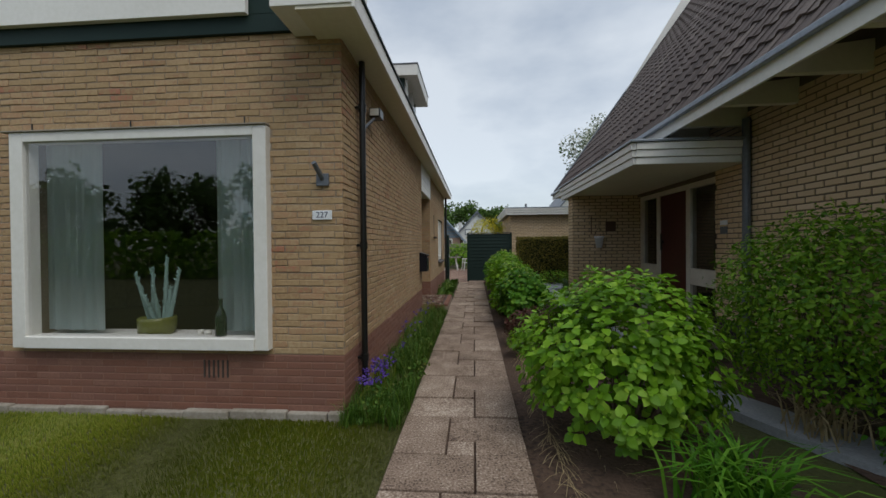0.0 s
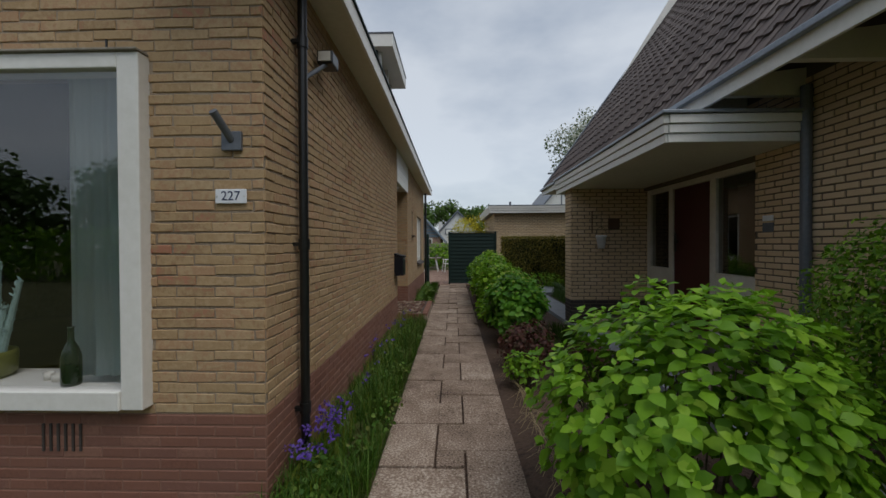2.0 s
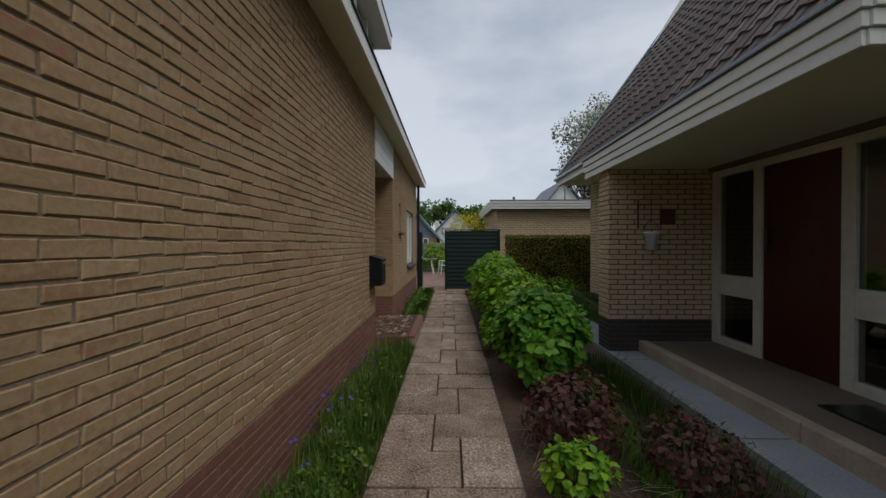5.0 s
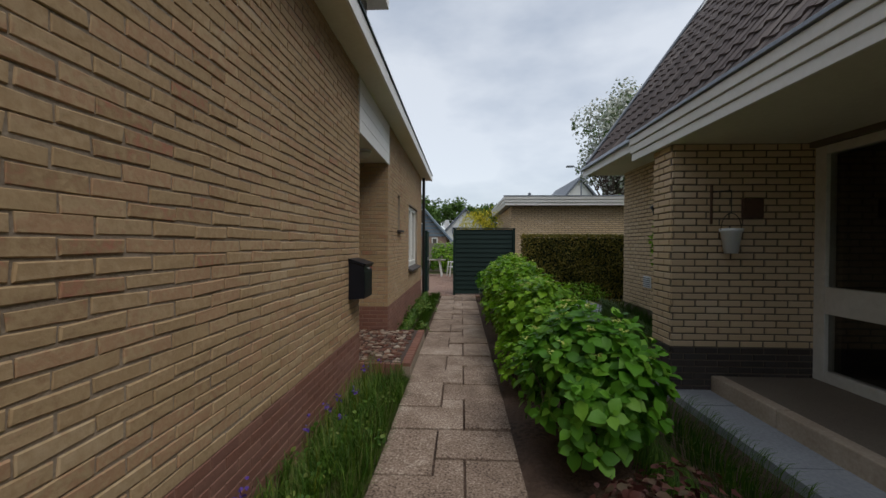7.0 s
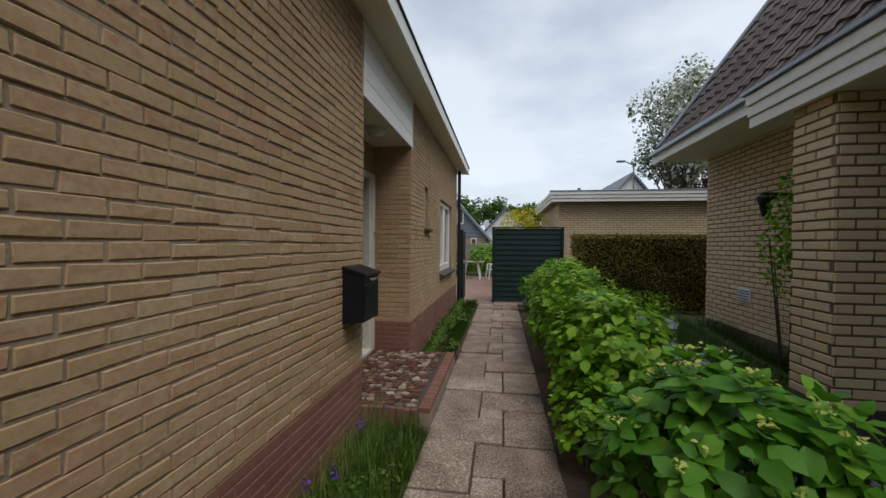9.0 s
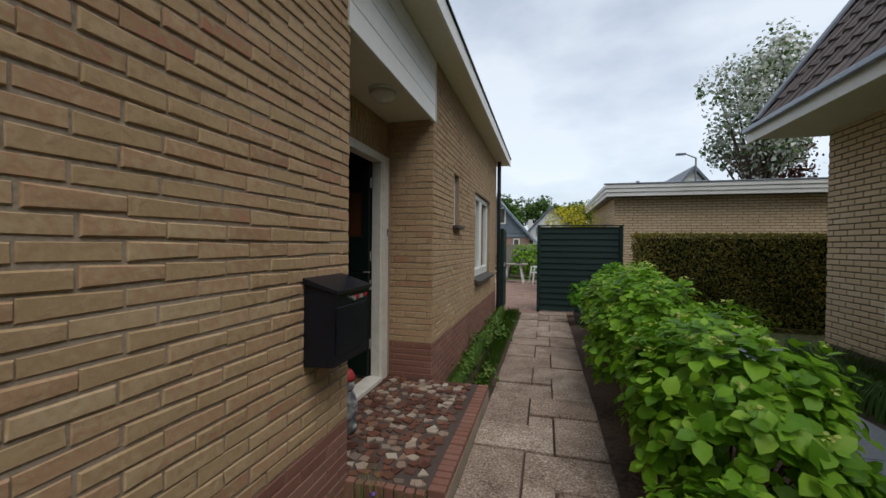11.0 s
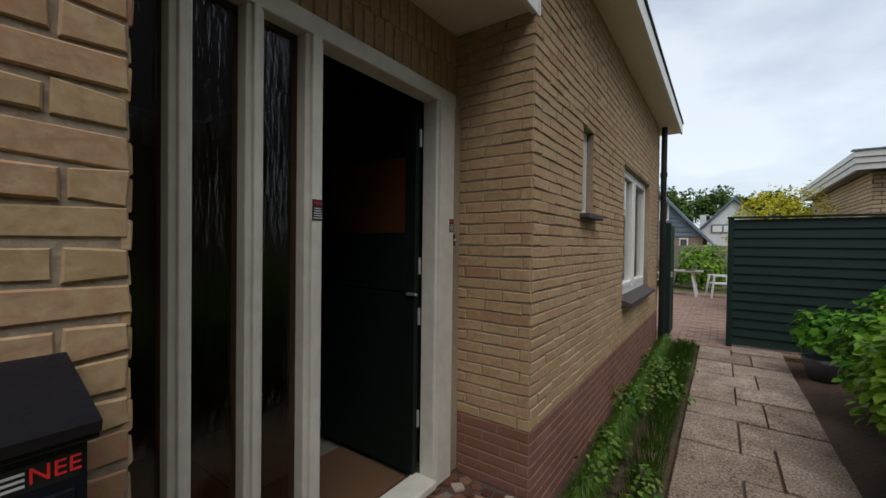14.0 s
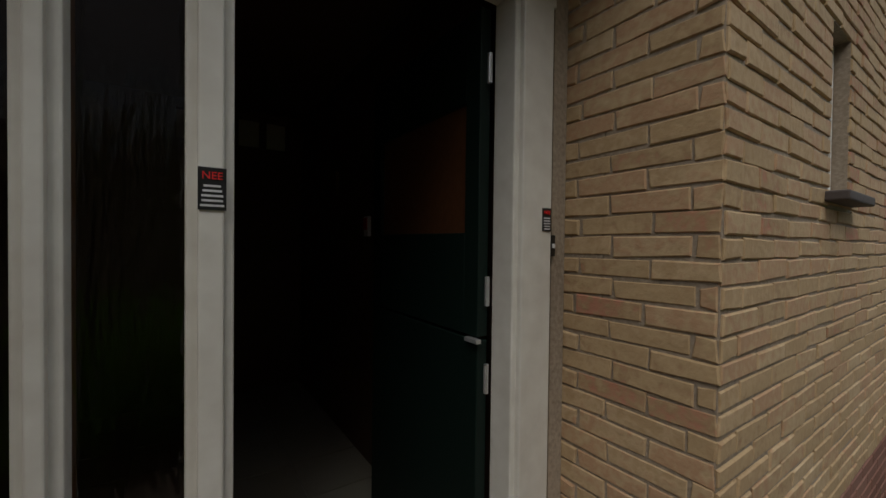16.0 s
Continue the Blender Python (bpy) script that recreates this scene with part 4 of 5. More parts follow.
for sx_, sy_, sr_, lab_ in ((-0.93, 10.17, 0.065, "pale rounded stone on the edge of the landing"), (-0.80, 10.22, 0.06, "dark rounded stone beside the landing")):
    bm = bmesh.new()
    bmesh.ops.create_icosphere(bm, subdivisions=3, radius=sr_, matrix=Matrix.Translation((sx_, sy_, 0.02)) @ Matrix.Diagonal((1.1, 0.9, 0.75, 1)))
    for v in bm.verts:
        v.co += (v.co - Vector((sx_, sy_, 0.02))) * 0.25 * noise.noise(v.co * 14)
    for f in bm.faces:
        f.smooth = True
    tagged(obj("stone", bm, CONCRETE if sx_ < -0.9 else GREYPIPE), lab_, "stone", "loose stones")

# ---- own path ----
path = thing("path", "garden path of washed gravel slabs in three sizes", "path", kind="structure")
XL, XA, XB, XR = -0.575, -0.203, -0.003, 0.362
part("bed", B(XL, XR, -1.3, 15.05, -0.12, -0.025), SOIL, path)


def slab(x0, x1, y0, y1):
    g = 0.0075
    o = part("slab", B(x0 + g, x1 - g, y0 + g, y1 - g, -0.05, 0.0, 0.006), SLAB, path)
    o.matrix_basis = pose(0, 0, rng.uniform(-0.008, 0.004), rng.uniform(-.06, .06), rng.uniform(-.3, .3), 0)


y = -1.35
while y < 15.0:
    top = min(y + 1.0, 15.05)
    slab(XL, XA, y, y + 0.6)
    slab(XL, XB, y + 0.6, top)
    slab(XA, XR, y + 0.2, y + 0.6)
    slab(XB, XR, y + 0.6, min(y + 1.2, 15.05))
    slab(XA, XB, y, y + 0.2)
    y += 1.0


# ---- neighbouring house ----
NX = 3.30
MN = wall_frame((NX, 8.2, 0), (0, -1, 0), (-1, 0, 0))
nholes = [(0.0, 8.2 - 5.62, -0.2, 2.35)]
wall_n = wall_body("wall_neighbour_west", MN, 9.5, -0.3, 3.6, 0.3, nholes, JOINT_N)
tagged(wall_n, "neighbouring wall of slim pale yellow brick with dark joints", "brick wall", kind="structure")
MP = wall_frame((2.03, 8.2, 0), (1, 0, 0), (0, -1, 0))
wall_p = wall_body("wall_pier", MP, 1.6, -0.3, 2.66, 0.36, [], JOINT_N)
tagged(wall_p, "pale brick wing wall of the neighbouring porch", "brick wall", kind="structure")
MPW = wall_frame((2.03, 8.56, 0), (0, -1, 0), (-1, 0, 0))
MN2 = wall_frame((3.20, 12.2, 0), (0, -1, 0), (-1, 0, 0))
wall_n2 = wall_body("wall_neighbour_north", MN2, 3.64, -0.3, 3.6, 0.3, [], JOINT_N)
tagged(wall_n2, "rear stretch of the neighbouring pale brick wall", "brick wall", kind="structure")
wall_n3 = obj("wall_neighbour_gable", prism([(3.5, -0.3), (10.0, -0.3), (10.0, 6.5), (6.8, 8.2), (3.5, 3.6)], "y", 11.9, 12.2), JOINT_N)
tagged(wall_n3, "far gable of the neighbouring house", "brick wall", kind="structure")
wall_n4 = obj("wall_neighbour_gable", prism([(3.6, -0.3), (10.0, -0.3), (10.0, 6.5), (6.8, 8.2), (3.6, 3.6)], "y", -1.3, -1.0), JOINT_N)
tagged(wall_n4, "near gable of the neighbouring house", "brick wall", kind="structure")
floor_n = thing("porch_step", "low porch platform with a pale edging", "step", kind="structure")
part("platform", B(2.52, 3.62, 5.0, 8.19, -0.1, 0.14, 0.004), JOINT_N, floor_n, "dark tiled platform")
for i in range(4):
    part("edging", B(2.40, 2.515, 5.0 + i * 0.797, 5.79 + i * 0.797, -0.1, 0.15, 0.01), EDGING, floor_n)
tagged(obj("doormat", B(2.8, 3.2, 5.3, 6.1, 0.141, 0.16, 0.006), BLACK), "dark rubber mat on the neighbouring porch", "doormat")
nf = thing("door_frame", "pale grey frame of the neighbouring entrance with side lights", "door frame", kind="structure")
for y0, y1 in ((8.08, 8.195), (7.38, 7.50), (6.38, 6.50), (5.63, 5.70)):
    part("post", B(NX + 0.06, NX + 0.16, y0, y1, 0.14, 2.35, 0.004), FRAME_W, nf)
part("head", B(NX + 0.061, NX + 0.159, 5.70, 8.08, 2.27, 2.35, 0.004), FRAME_W, nf)
for y0, y1 in ((7.50, 8.08), (5.70, 6.38)):
    part("mid_panel", B(NX + 0.062, NX + 0.158, y0, y1, 0.78, 1.03, 0.004), FRAME_W, nf)
    part("rail", B(NX + 0.062, NX + 0.158, y0, y1, 0.14, 0.24, 0.004), FRAME_W, nf)
    part("pane", sheet("x", NX + 0.10, y0, y1, 0.24, 0.78, -1), DARKGLASS, nf)
    part("pane", sheet("x", NX + 0.10, y0, y1, 1.03, 2.27, -1), DARKGLASS, nf)
nd = thing("door_2", "dark red front door of the neighbouring house, closed", "door")
part("leaf", B(NX + 0.08, NX + 0.13, 6.505, 7.375, 0.15, 2.265, 0.004), DOORRED, nd)
part("handle", T((NX + 0.05, 7.30, 1.30), (NX + 0.05, 7.30, 1.60), 0.014), BLACK, nd, "long dark handle")
part("knob", T((NX + 0.08, 7.30, 1.45), (NX + 0.045, 7.30, 1.45), 0.03), BLACK, nd)
nh = thing("neighbour_hall", "dim interior behind the neighbouring side lights", "room", kind="structure")
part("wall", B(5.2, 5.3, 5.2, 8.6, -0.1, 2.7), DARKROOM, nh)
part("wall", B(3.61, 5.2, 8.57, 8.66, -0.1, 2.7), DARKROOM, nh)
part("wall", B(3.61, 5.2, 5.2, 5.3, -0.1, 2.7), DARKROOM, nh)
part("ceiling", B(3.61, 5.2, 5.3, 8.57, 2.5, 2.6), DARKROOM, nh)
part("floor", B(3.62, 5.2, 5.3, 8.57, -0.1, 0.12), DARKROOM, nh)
can = thing("canopy", "flat porch canopy edged with three white boards", "canopy", kind="structure")
part("soffit", B(1.98, 3.29, 4.99, 8.93, 2.40, 2.43), CREAM, can, "cream underside")
for i in range(3):
    o_ = 0.016 * i
    part("board", B(1.955 - o_, 1.98, 4.97 - o_, 8.95, 2.39 + i * 0.088, 2.472 + i * 0.088, 0.004), WHITE, can)
    part("board", B(1.98, 3.29, 4.955 - o_, 4.985, 2.39 + i * 0.088, 2.472 + i * 0.088, 0.004), WHITE, can)
part("metal_edge", B(1.90, 3.29, 4.90, 8.98, 2.655, 2.685, 0.004), ZINC, can)
np_ = thing("downpipe", "grey downpipe against the neighbouring brick wall", "downpipe")
part("pipe", T((NX - 0.06, 4.93, 0), (NX - 0.06, 4.93, 2.9), 0.045, seg=16), GREYPIPE, np_)
part("collar", T((NX - 0.06, 4.93, 1.35), (NX - 0.06, 4.93, 1.45), 0.052, seg=16), GREYPIPE, np_)
hn = thing("nameplate", "small pale and blue plates beside the neighbouring door", "nameplate")
part("plate", B(NX - 0.02, NX - 0.009, 5.36, 5.50, 1.66, 1.72, 0.002), ENAMEL, hn)
part("plate", B(NX - 0.02, NX - 0.009, 5.36, 5.50, 1.54, 1.64, 0.002), GREYPIPE, hn)

# neighbouring roof: eaves along y, tiles up a steep slope
SL = radians(54.5)
EX, EZ = 2.50, 2.95
roof_n = thing("neighbour_roof", "steep roof of dark brown pantiles with white eaves boards", "roof", kind="structure")
up = Vector((math.cos(SL), 0, math.sin(SL)))
nrm_ = Vector((-math.sin(SL), 0, math.cos(SL)))
def rp(s, h=0.0):
    return (EX + up.x * s + nrm_.x * h, EZ + up.z * s + nrm_.z * h)
part("deck", prism([rp(0, -0.03), rp(7.2, -0.03), rp(7.2, -0.10), rp(0, -0.10)], "y", -1.5, 12.4), JOINT_N, roof_n)
part("eaves_board", B(EX - 0.03, EX, -1.5, 12.5, 2.80, 2.965, 0.004), WHITE, roof_n)
part("gutter", B(EX - 0.09, EX - 0.031, -1.5, 12.5, 2.925, 2.985, 0.01), ZINC, roof_n, "grey zinc gutter")
part("verge_board", prism([rp(0, -0.16), rp(7.2, -0.16), rp(7.2, 0.05), rp(0, 0.05)], "y", 12.41, 12.45), GREYPIPE, roof_n)
part("verge_cap", prism([rp(0.1, 0.05), rp(7.2, 0.05), rp(7.2, 0.075), rp(0.1, 0.075)], "y", 12.30, 12.46), GREYPIPE, roof_n)
part("back_slope", prism([(EX + up.x * 7.2, EZ + up.z * 7.2), (11.0, 2.9), (10.9, 2.8), (EX + up.x * 7.2, EZ + up.z * 7.2 - 0.1)], "y", -1.5, 12.4), TILE, roof_n)
part("soffit", B(EX + 0.02, NX, 8.99, 12.4, 2.83, 2.85), CREAM, roof_n)
for i in range(13):
    yr = -1.0 + i * 0.75
    if yr < 8.6:
        part("rafter_tail", prism([(EX + 0.02, 2.84), (NX, 2.84), (NX, 3.10), (EX + 0.12, 3.02)], "y", yr, yr + 0.07), CREAM, roof_n, "cream rafter end")
part("upper_verge", prism([rp(3.6, 0.08), rp(7.2, 0.08), rp(7.2, 0.34)], "y", 12.05, 12.12), WHITE, roof_n, "white dormer side board")

# pot on bracket, plaque, lamp, vent on the neighbouring wall
hp = thing("hanging_pot", "white flower pot hanging from a dark bracket", "flower pot")
part("pot", lathe([(0.055, 0), (0.085, 0.20), (0.095, 0.205), (0.095, 0.235), (0.08, 0.235), (0.075, 0.19)], (2.51, 8.08, 1.34)), ENAMEL, hp)
part("bracket", B(2.38, 2.395, 8.165, 8.192, 1.62, 2.0, 0.003), HALLWALL, hp)
part("arm", T((2.39, 8.17, 1.93), (2.51, 8.08, 1.93), 0.007), BLACK, hp)
bm = bmesh.new()
for a_ in range(10):
    t0_, t1_ = math.pi * a_ / 10, math.pi * (a_ + 1) / 10
    tube(bm, (2.51 - 0.095 * math.cos(t0_), 8.08, 1.56 + 0.16 * math.sin(t0_)), (2.51 - 0.095 * math.cos(t1_), 8.08, 1.56 + 0.16 * math.sin(t1_)), 0.004, seg=6)
part("hoop", bm, BLACK, hp)
part("hook", T((2.51, 8.08, 1.72), (2.51, 8.08, 1.93), 0.004, seg=6), BLACK, hp)
pl = tagged(obj("wall_plaque", B(2.67, 2.87, 8.160, 8.19, 1.68, 1.87, 0.01), HALLWALL), "dark square plaque on the brick wing wall", "plaque")
wl_ = thing("wall_lantern", "dark wall lantern on the neighbouring wall", "wall lamp")
part("arm", B(2.98, 3.19, 10.42, 10.46, 2.02, 2.06, 0.004), BLACK, wl_)
part("shade", lathe([(0.04, -0.22), (0.07, -0.05), (0.11, 0.0), (0.03, 0.06)], (2.98, 10.44, 2.0)), BLACK, wl_)
vg = thing("wall_vent", "small white louvred vent in the neighbouring wall", "vent")
part("frame", B(3.175, 3.19, 11.05, 11.32, 0.68, 0.88, 0.003), ENAMEL, vg)
for i in range(5):
    part("slat", B(3.165, 3.176, 11.07, 11.30, 0.70 + i * 0.035, 0.712 + i * 0.035), GREYPIPE, vg)

# garage
gar = thing("garage", "low pale brick garage with a white boarded flat roof edge", "garage")
MG = wall_frame((1.62, 17.3, 0), (1, 0, 0), (0, -1, 0))
MGW = wall_frame((1.62, 22.3, 0), (0, -1, 0), (-1, 0, 0))
gw = wall_body("wall", MG, 6.0, -0.3, 2.70, 0.25, [], JOINT_N, gar)
gw2 = wall_body("wall", MGW, 4.75, -0.3, 2.70, 0.25, [], JOINT_N, gar)
part("roof", B(1.42, 3.9, 17.05, 22.3, 2.70, 2.97), GREYPIPE, gar)
part("roof", B(3.9, 7.7, 17.05, 18.2, 2.70, 2.97), GREYPIPE, gar)
for i in range(3):
    o_ = 0.02 * i
    part("fascia_board", B(1.38 - o_, 7.7, 17.01 - o_, 17.05, 2.69 + i * 0.098, 2.782 + i * 0.098, 0.003), WHITE, gar)
    part("fascia_board", B(1.38 - o_, 1.42, 17.05, 22.3, 2.69 + i * 0.098, 2.782 + i * 0.098, 0.003), WHITE, gar)
part("metal_edge", B(1.32, 7.7, 16.95, 17.06, 2.985, 3.01, 0.003), ZINC, gar)
tagged(obj("vent_pipe", T((2.5, 19, 2.97), (2.5, 19, 3.35), 0.05), GREYPIPE), "grey vent pipe on the garage roof", "vent pipe")

# fence and gate
fence = thing("fence", "dark green fence panel of overlapping horizontal boards", "fence")
part("post", B(-0.26, -0.19, 15.24, 15.36, -0.1, 1.86, 0.006), DARKGREEN, fence)
part("post", B(1.40, 1.47, 15.24, 15.36, -0.1, 1.86, 0.006), DARKGREEN, fence)
for i in range(14):
    z = 0.03 + i * 0.129
    bd = part("board", prism([(15.30, z), (15.262, z + 0.004), (15.284, z + 0.136), (15.30, z + 0.136)], "x", -0.19, 1.40), DARKGREEN, fence)
part("cap_rail", B(-0.27, 1.48, 15.23, 15.37, 1.861, 1.885, 0.004), DARKGREEN, fence)
gate = thing("gate", "dark green board gate folded open against the house corner", "gate")
part("post", B(-1.04, -0.96, 15.02, 15.10, -0.05, 1.80, 0.005), DARKGREEN, gate)
for i in range(5):
    part("board", B(-1.03, -0.985, 15.11 + i * 0.15, 15.255 + i * 0.15, 0.05, 1.78, 0.004), DARKGREEN, gate)
part("latch", B(-0.984, -0.955, 15.14, 15.26, 1.0, 1.04, 0.003), STEEL, gate)
part("latch", B(-0.959, -0.93, 15.04, 15.07, 0.98, 1.06, 0.003), STEEL, gate, "pale metal catch")

# terrace behind the gate
ter = thing("terrace", "red-brown clay paver terrace behind the gate", "terrace", kind="structure")
part("bed", B(-6.0, 1.45, 15.08, 23.0, -0.12, -0.015), SOIL, ter)
jv, jf = [], []
for j in range(74):
    for i in range(36):
        x0, y0 = -6 + i * 0.205 + (j % 2) * 0.1, 15.09 + j * 0.106
        if x0 < -3.2:
            continue
        k, z = len(jv), rng.uniform(-.003, .003)
        jv += [(x0, y0, -.02), (x0 + .2, y0, -.02), (x0 + .2, y0 + .1, -.02), (x0, y0 + .1, -.02), (x0 + .003, y0 + .003, z), (x0 + .197, y0 + .003, z), (x0 + .197, y0 + .097, z), (x0 + .003, y0 + .097, z)]
        jf += [tuple(k + q for q in f) for f in ((0, 1, 5, 4), (1, 2, 6, 5), (2, 3, 7, 6), (3, 0, 4, 7), (4, 5, 6, 7))]
tagged(raw("pavers", jv, jf, TERRACE, ter), kind="stuff")


def garden_chair(at, turn):
    c = thing("garden_chair", "white plastic garden armchair on the terrace", "chair", "terrace chairs")
    part("seat", B(-0.23, 0.23, -0.22, 0.24, 0.40, 0.43, 0.012), PLASTIC_W, c)
    bm = bmesh.new()
    for i in range(5):
        x = -0.19 + i * 0.095
        tube(bm, (x, 0.23, 0.42), (x * 1.05, 0.36, 0.86), 0.022, 0.02, 8)
    box(bm, -0.24, 0.24, 0.33, 0.38, 0.82, 0.90, 0.012)
    part("backrest", bm, PLASTIC_W, c)
    for sx in (-1, 1):
        part("armrest", B(sx * 0.27 - 0.03, sx * 0.27 + 0.03, -0.24, 0.30, 0.62, 0.65, 0.01), PLASTIC_W, c)
        part("leg", T((sx * 0.29, -0.27, 0), (sx * 0.26, -0.20, 0.62), 0.028, seg=8), PLASTIC_W, c)
        part("leg", T((sx * 0.29, 0.34, 0), (sx * 0.24, 0.22, 0.62), 0.028, seg=8), PLASTIC_W, c)
    c.matrix_basis = pose(*at, 0, 0, turn)
    return c


ch = garden_chair((-0.35, 21.8, 0), -75)
copy_thing(ch, pose(-2.15, 21.9, 0, 0, 0, 80))
tb = thing("garden_table", "weathered wooden garden table on the terrace", "table")
part("tabletop", B(-1.75, -0.75, 21.5, 22.4, 0.69, 0.74, 0.01), WOODGREY, tb)
for x in (-1.6, -0.9):
    for y in (21.6, 22.3):
        part("leg", T((x + (0.12 if x > -1.2 else -0.12) * -1, y, 0.69), (x, y, 0), 0.03, seg=8), PLASTIC_W, tb)
tagged(obj("tray", B(-1.2, -0.95, 21.8, 22.0, 0.742, 0.775, 0.005), BRICK_DARK), "small dark tray on the garden table", "tray")
bf = thing("garden_wall", "weathered grey timber fence at the garden end", "fence")
for i in range(30):
    part("board", B(-8.0 + i * 0.34, -7.665 + i * 0.34, 26.0, 26.04, -0.1, 1.5 + rng.uniform(-.01, .01), 0.004), WOODGREY, bf)


def gable_house(name, label, at, w, d, eave_h, ridge_h, wall_mat, roof_mat, along="y", lap=False):
    h = thing(name, label, "house")
    x, y = at
    part("wall", prism([(x - w / 2, -0.1), (x + w / 2, -0.1), (x + w / 2, eave_h), (x, ridge_h), (x - w / 2, eave_h)], "y", y, y + d), wall_mat, h)
    s_ = (ridge_h - eave_h) / (w / 2)
    for sg in (-1, 1):
        part("roof", prism([(x, ridge_h + 0.05), (x + sg * (w / 2 + 0.4), eave_h - 0.4 * s_ + 0.05), (x + sg * (w / 2 + 0.4), eave_h - 0.4 * s_ + 0.22), (x, ridge_h + 0.28)], "y", y - 0.3, y + d + 0.3), roof_mat, h)
    if lap:
        n_ = 12
        for i in range(n_):
            z0 = eave_h + 0.05 + i * (ridge_h - eave_h - 0.1) / n_
            hw = (ridge_h - z0) / s_ - 0.05
            if hw > 0.1:
                part("board", B(x - hw, x + hw, y - 0.05 - 0.02, y - 0.012, z0, z0 + (ridge_h - eave_h) / n_ * 0.8), BLUETILE, h)
    return h


h1 = gable_house("house", "brick house with a blue-grey boarded gable", (-4.2, 35), 6.0, 9, 2.0, 5.4, TERRACE, BLUETILE, lap=True)
wn_ = part("window", B(-2.35, -1.9, 34.93, 34.98, 1.35, 1.95), WHITE, h1)
part("pane", B(-2.28, -1.97, 34.90, 34.935, 1.42, 1.88), DARKROOM, wn_)
wn_ = part("window", B(-3.4, -2.9, 34.9, 34.94, 3.0, 4.2), WHITE, h1)
part("pane", B(-3.32, -2.98, 34.88, 34.905, 3.1, 4.1), DARKROOM, wn_)
h2 = gable_house("house", "white rendered house with a dark pitched roof", (0.4, 45), 5.2, 8, 2.2, 5.0, RENDERW, GREYPIPE)
wn_ = part("window", B(-1.0, 0.5, 44.93, 44.98, 2.55, 3.2), GREYPIPE, h2)
part("pane", B(-0.9, -0.3, 44.9, 44.935, 2.62, 3.1), WHITE, wn_)
part("pane", B(-0.2, 0.4, 44.9, 44.935, 2.62, 3.1), WHITE, wn_)
part("chimney", B(-1.75, -1.35, 45.5, 46.0, 2.6, 4.0), RENDERW, h2)
h3 = gable_house("house", "far house with a dark roof behind the garage", (9.4, 36), 4.0, 8, 4.2, 6.6, RENDERW, GREYPIPE)
sl = thing("street_lamp", "tall grey street lamp behind the garage", "street lamp")
part("pole", T((9.2, 35, 0), (9.2, 35, 7.2), 0.07, 0.05), GREYPIPE, sl)
part("arm", T((9.2, 35, 7.2), (8.55, 35, 7.5), 0.04), GREYPIPE, sl)
part("head", B(8.05, 8.6, 34.85, 35.15, 7.42, 7.54, 0.03), GREYPIPE, sl)

# ---- plants ----
def stems(bm, at, n, h, spread, r, seed):
    g = random.Random(seed)
    for _ in range(n):
        a, d = g.uniform(0, 6.283), spread * math.sqrt(g.random())
        tube(bm, (at[0] + 0.25 * d * math.cos(a), at[1] + 0.25 * d * math.sin(a), at[2]), (at[0] + d * math.cos(a), at[1] + d * math.sin(a), at[2] + h * g.uniform(0.6, 1)), r, r * 0.5, 5)


def bush(name, label, at, r, n, size, mat, seed, low=-0.75, tilt=0.5, slim=1.05, lumps=16):
    """A shrub of single leaves on an uneven rounded mass."""
    o = thing(name, label, "shrub", "garden shrubs")
    bm = bmesh.new()
    stems(bm, (at[0], at[1], -0.03), 18, at[2] + r[2] * 0.4, min(r[0], r[1]) * 0.8, 0.008, seed)
    part("stems", bm, BARK, o)["kind"] = "stuff"
    p_, n_ = mound(n, at, r, seed=seed, low=low, lumps=lumps)
    p_[:, 2] = np.maximum(p_[:, 2], 0.03)
    leaf_cloud("leaves", p_, n_, size, mat, o, seed=seed, tilt=tilt, slim=slim)
    return o


def hydrangea(label, at, r, shoots, size, mat, seed, low=-0.5, buds=0.0):
    """A shrub of leafy shoots: crossed pairs of broad leaves round each tip, some with a flat flower head in bud."""
    o = thing("hydrangea", label, "shrub", "garden shrubs")
    bm = bmesh.new()
    stems(bm, (at[0], at[1], -0.03), 34, at[2] + r[2] * 0.5, min(r[0], r[1]) * 0.95, 0.007, seed)
    part("stems", bm, BARK, o)["kind"] = "stuff"
    tips, axes = mound(shoots, at, r, seed=seed, low=low, lumps=22, shell=0.16)
    tips[:, 2] = np.maximum(tips[:, 2], 0.06)
    axes = axes + np.array((0, 0, 0.35))
    p_, n_, d_, s_ = whorls(tips, axes, size, seed)
    leaf_cloud("leaves", p_, n_, s_, mat, o, seed=seed, tilt=0.14, slim=1.0, way=d_)
    q_, m_ = mound(shoots * 4, at, (r[0] * 0.86, r[1] * 0.86, r[2] * 0.86), seed=seed + 7, low=-0.7, lumps=22, shell=0.5)
    q_[:, 2] = np.maximum(q_[:, 2], 0.04)
    leaf_cloud("inner_leaves", q_, m_, size * 0.9, mat, o, seed=seed + 7, tilt=0.45, slim=1.0)
    k = int(shoots * buds)
    if k:
        g = np.random.RandomState(seed + 3)
        top = np.argsort(-tips[:, 2] + g.normal(0, 0.2, len(tips)))[:k]
        heads = np.repeat(tips[top], 9, 0) + g.normal(0, 0.013, (9 * k, 3)) * np.array((1, 1, 0.35)) + np.array((0, 0, 0.035))
        leaf_cloud("blossom", heads, np.tile((0, 0, 1.0), (9 * k, 1)), 0.022, BUD, o, seed=seed + 2, tilt=0.4, label="pale yellow-green flower buds")
    return o


BUD = leafy("pale_green_bud", [(0.36, 0.42, 0.08), (0.52, 0.55, 0.14)])
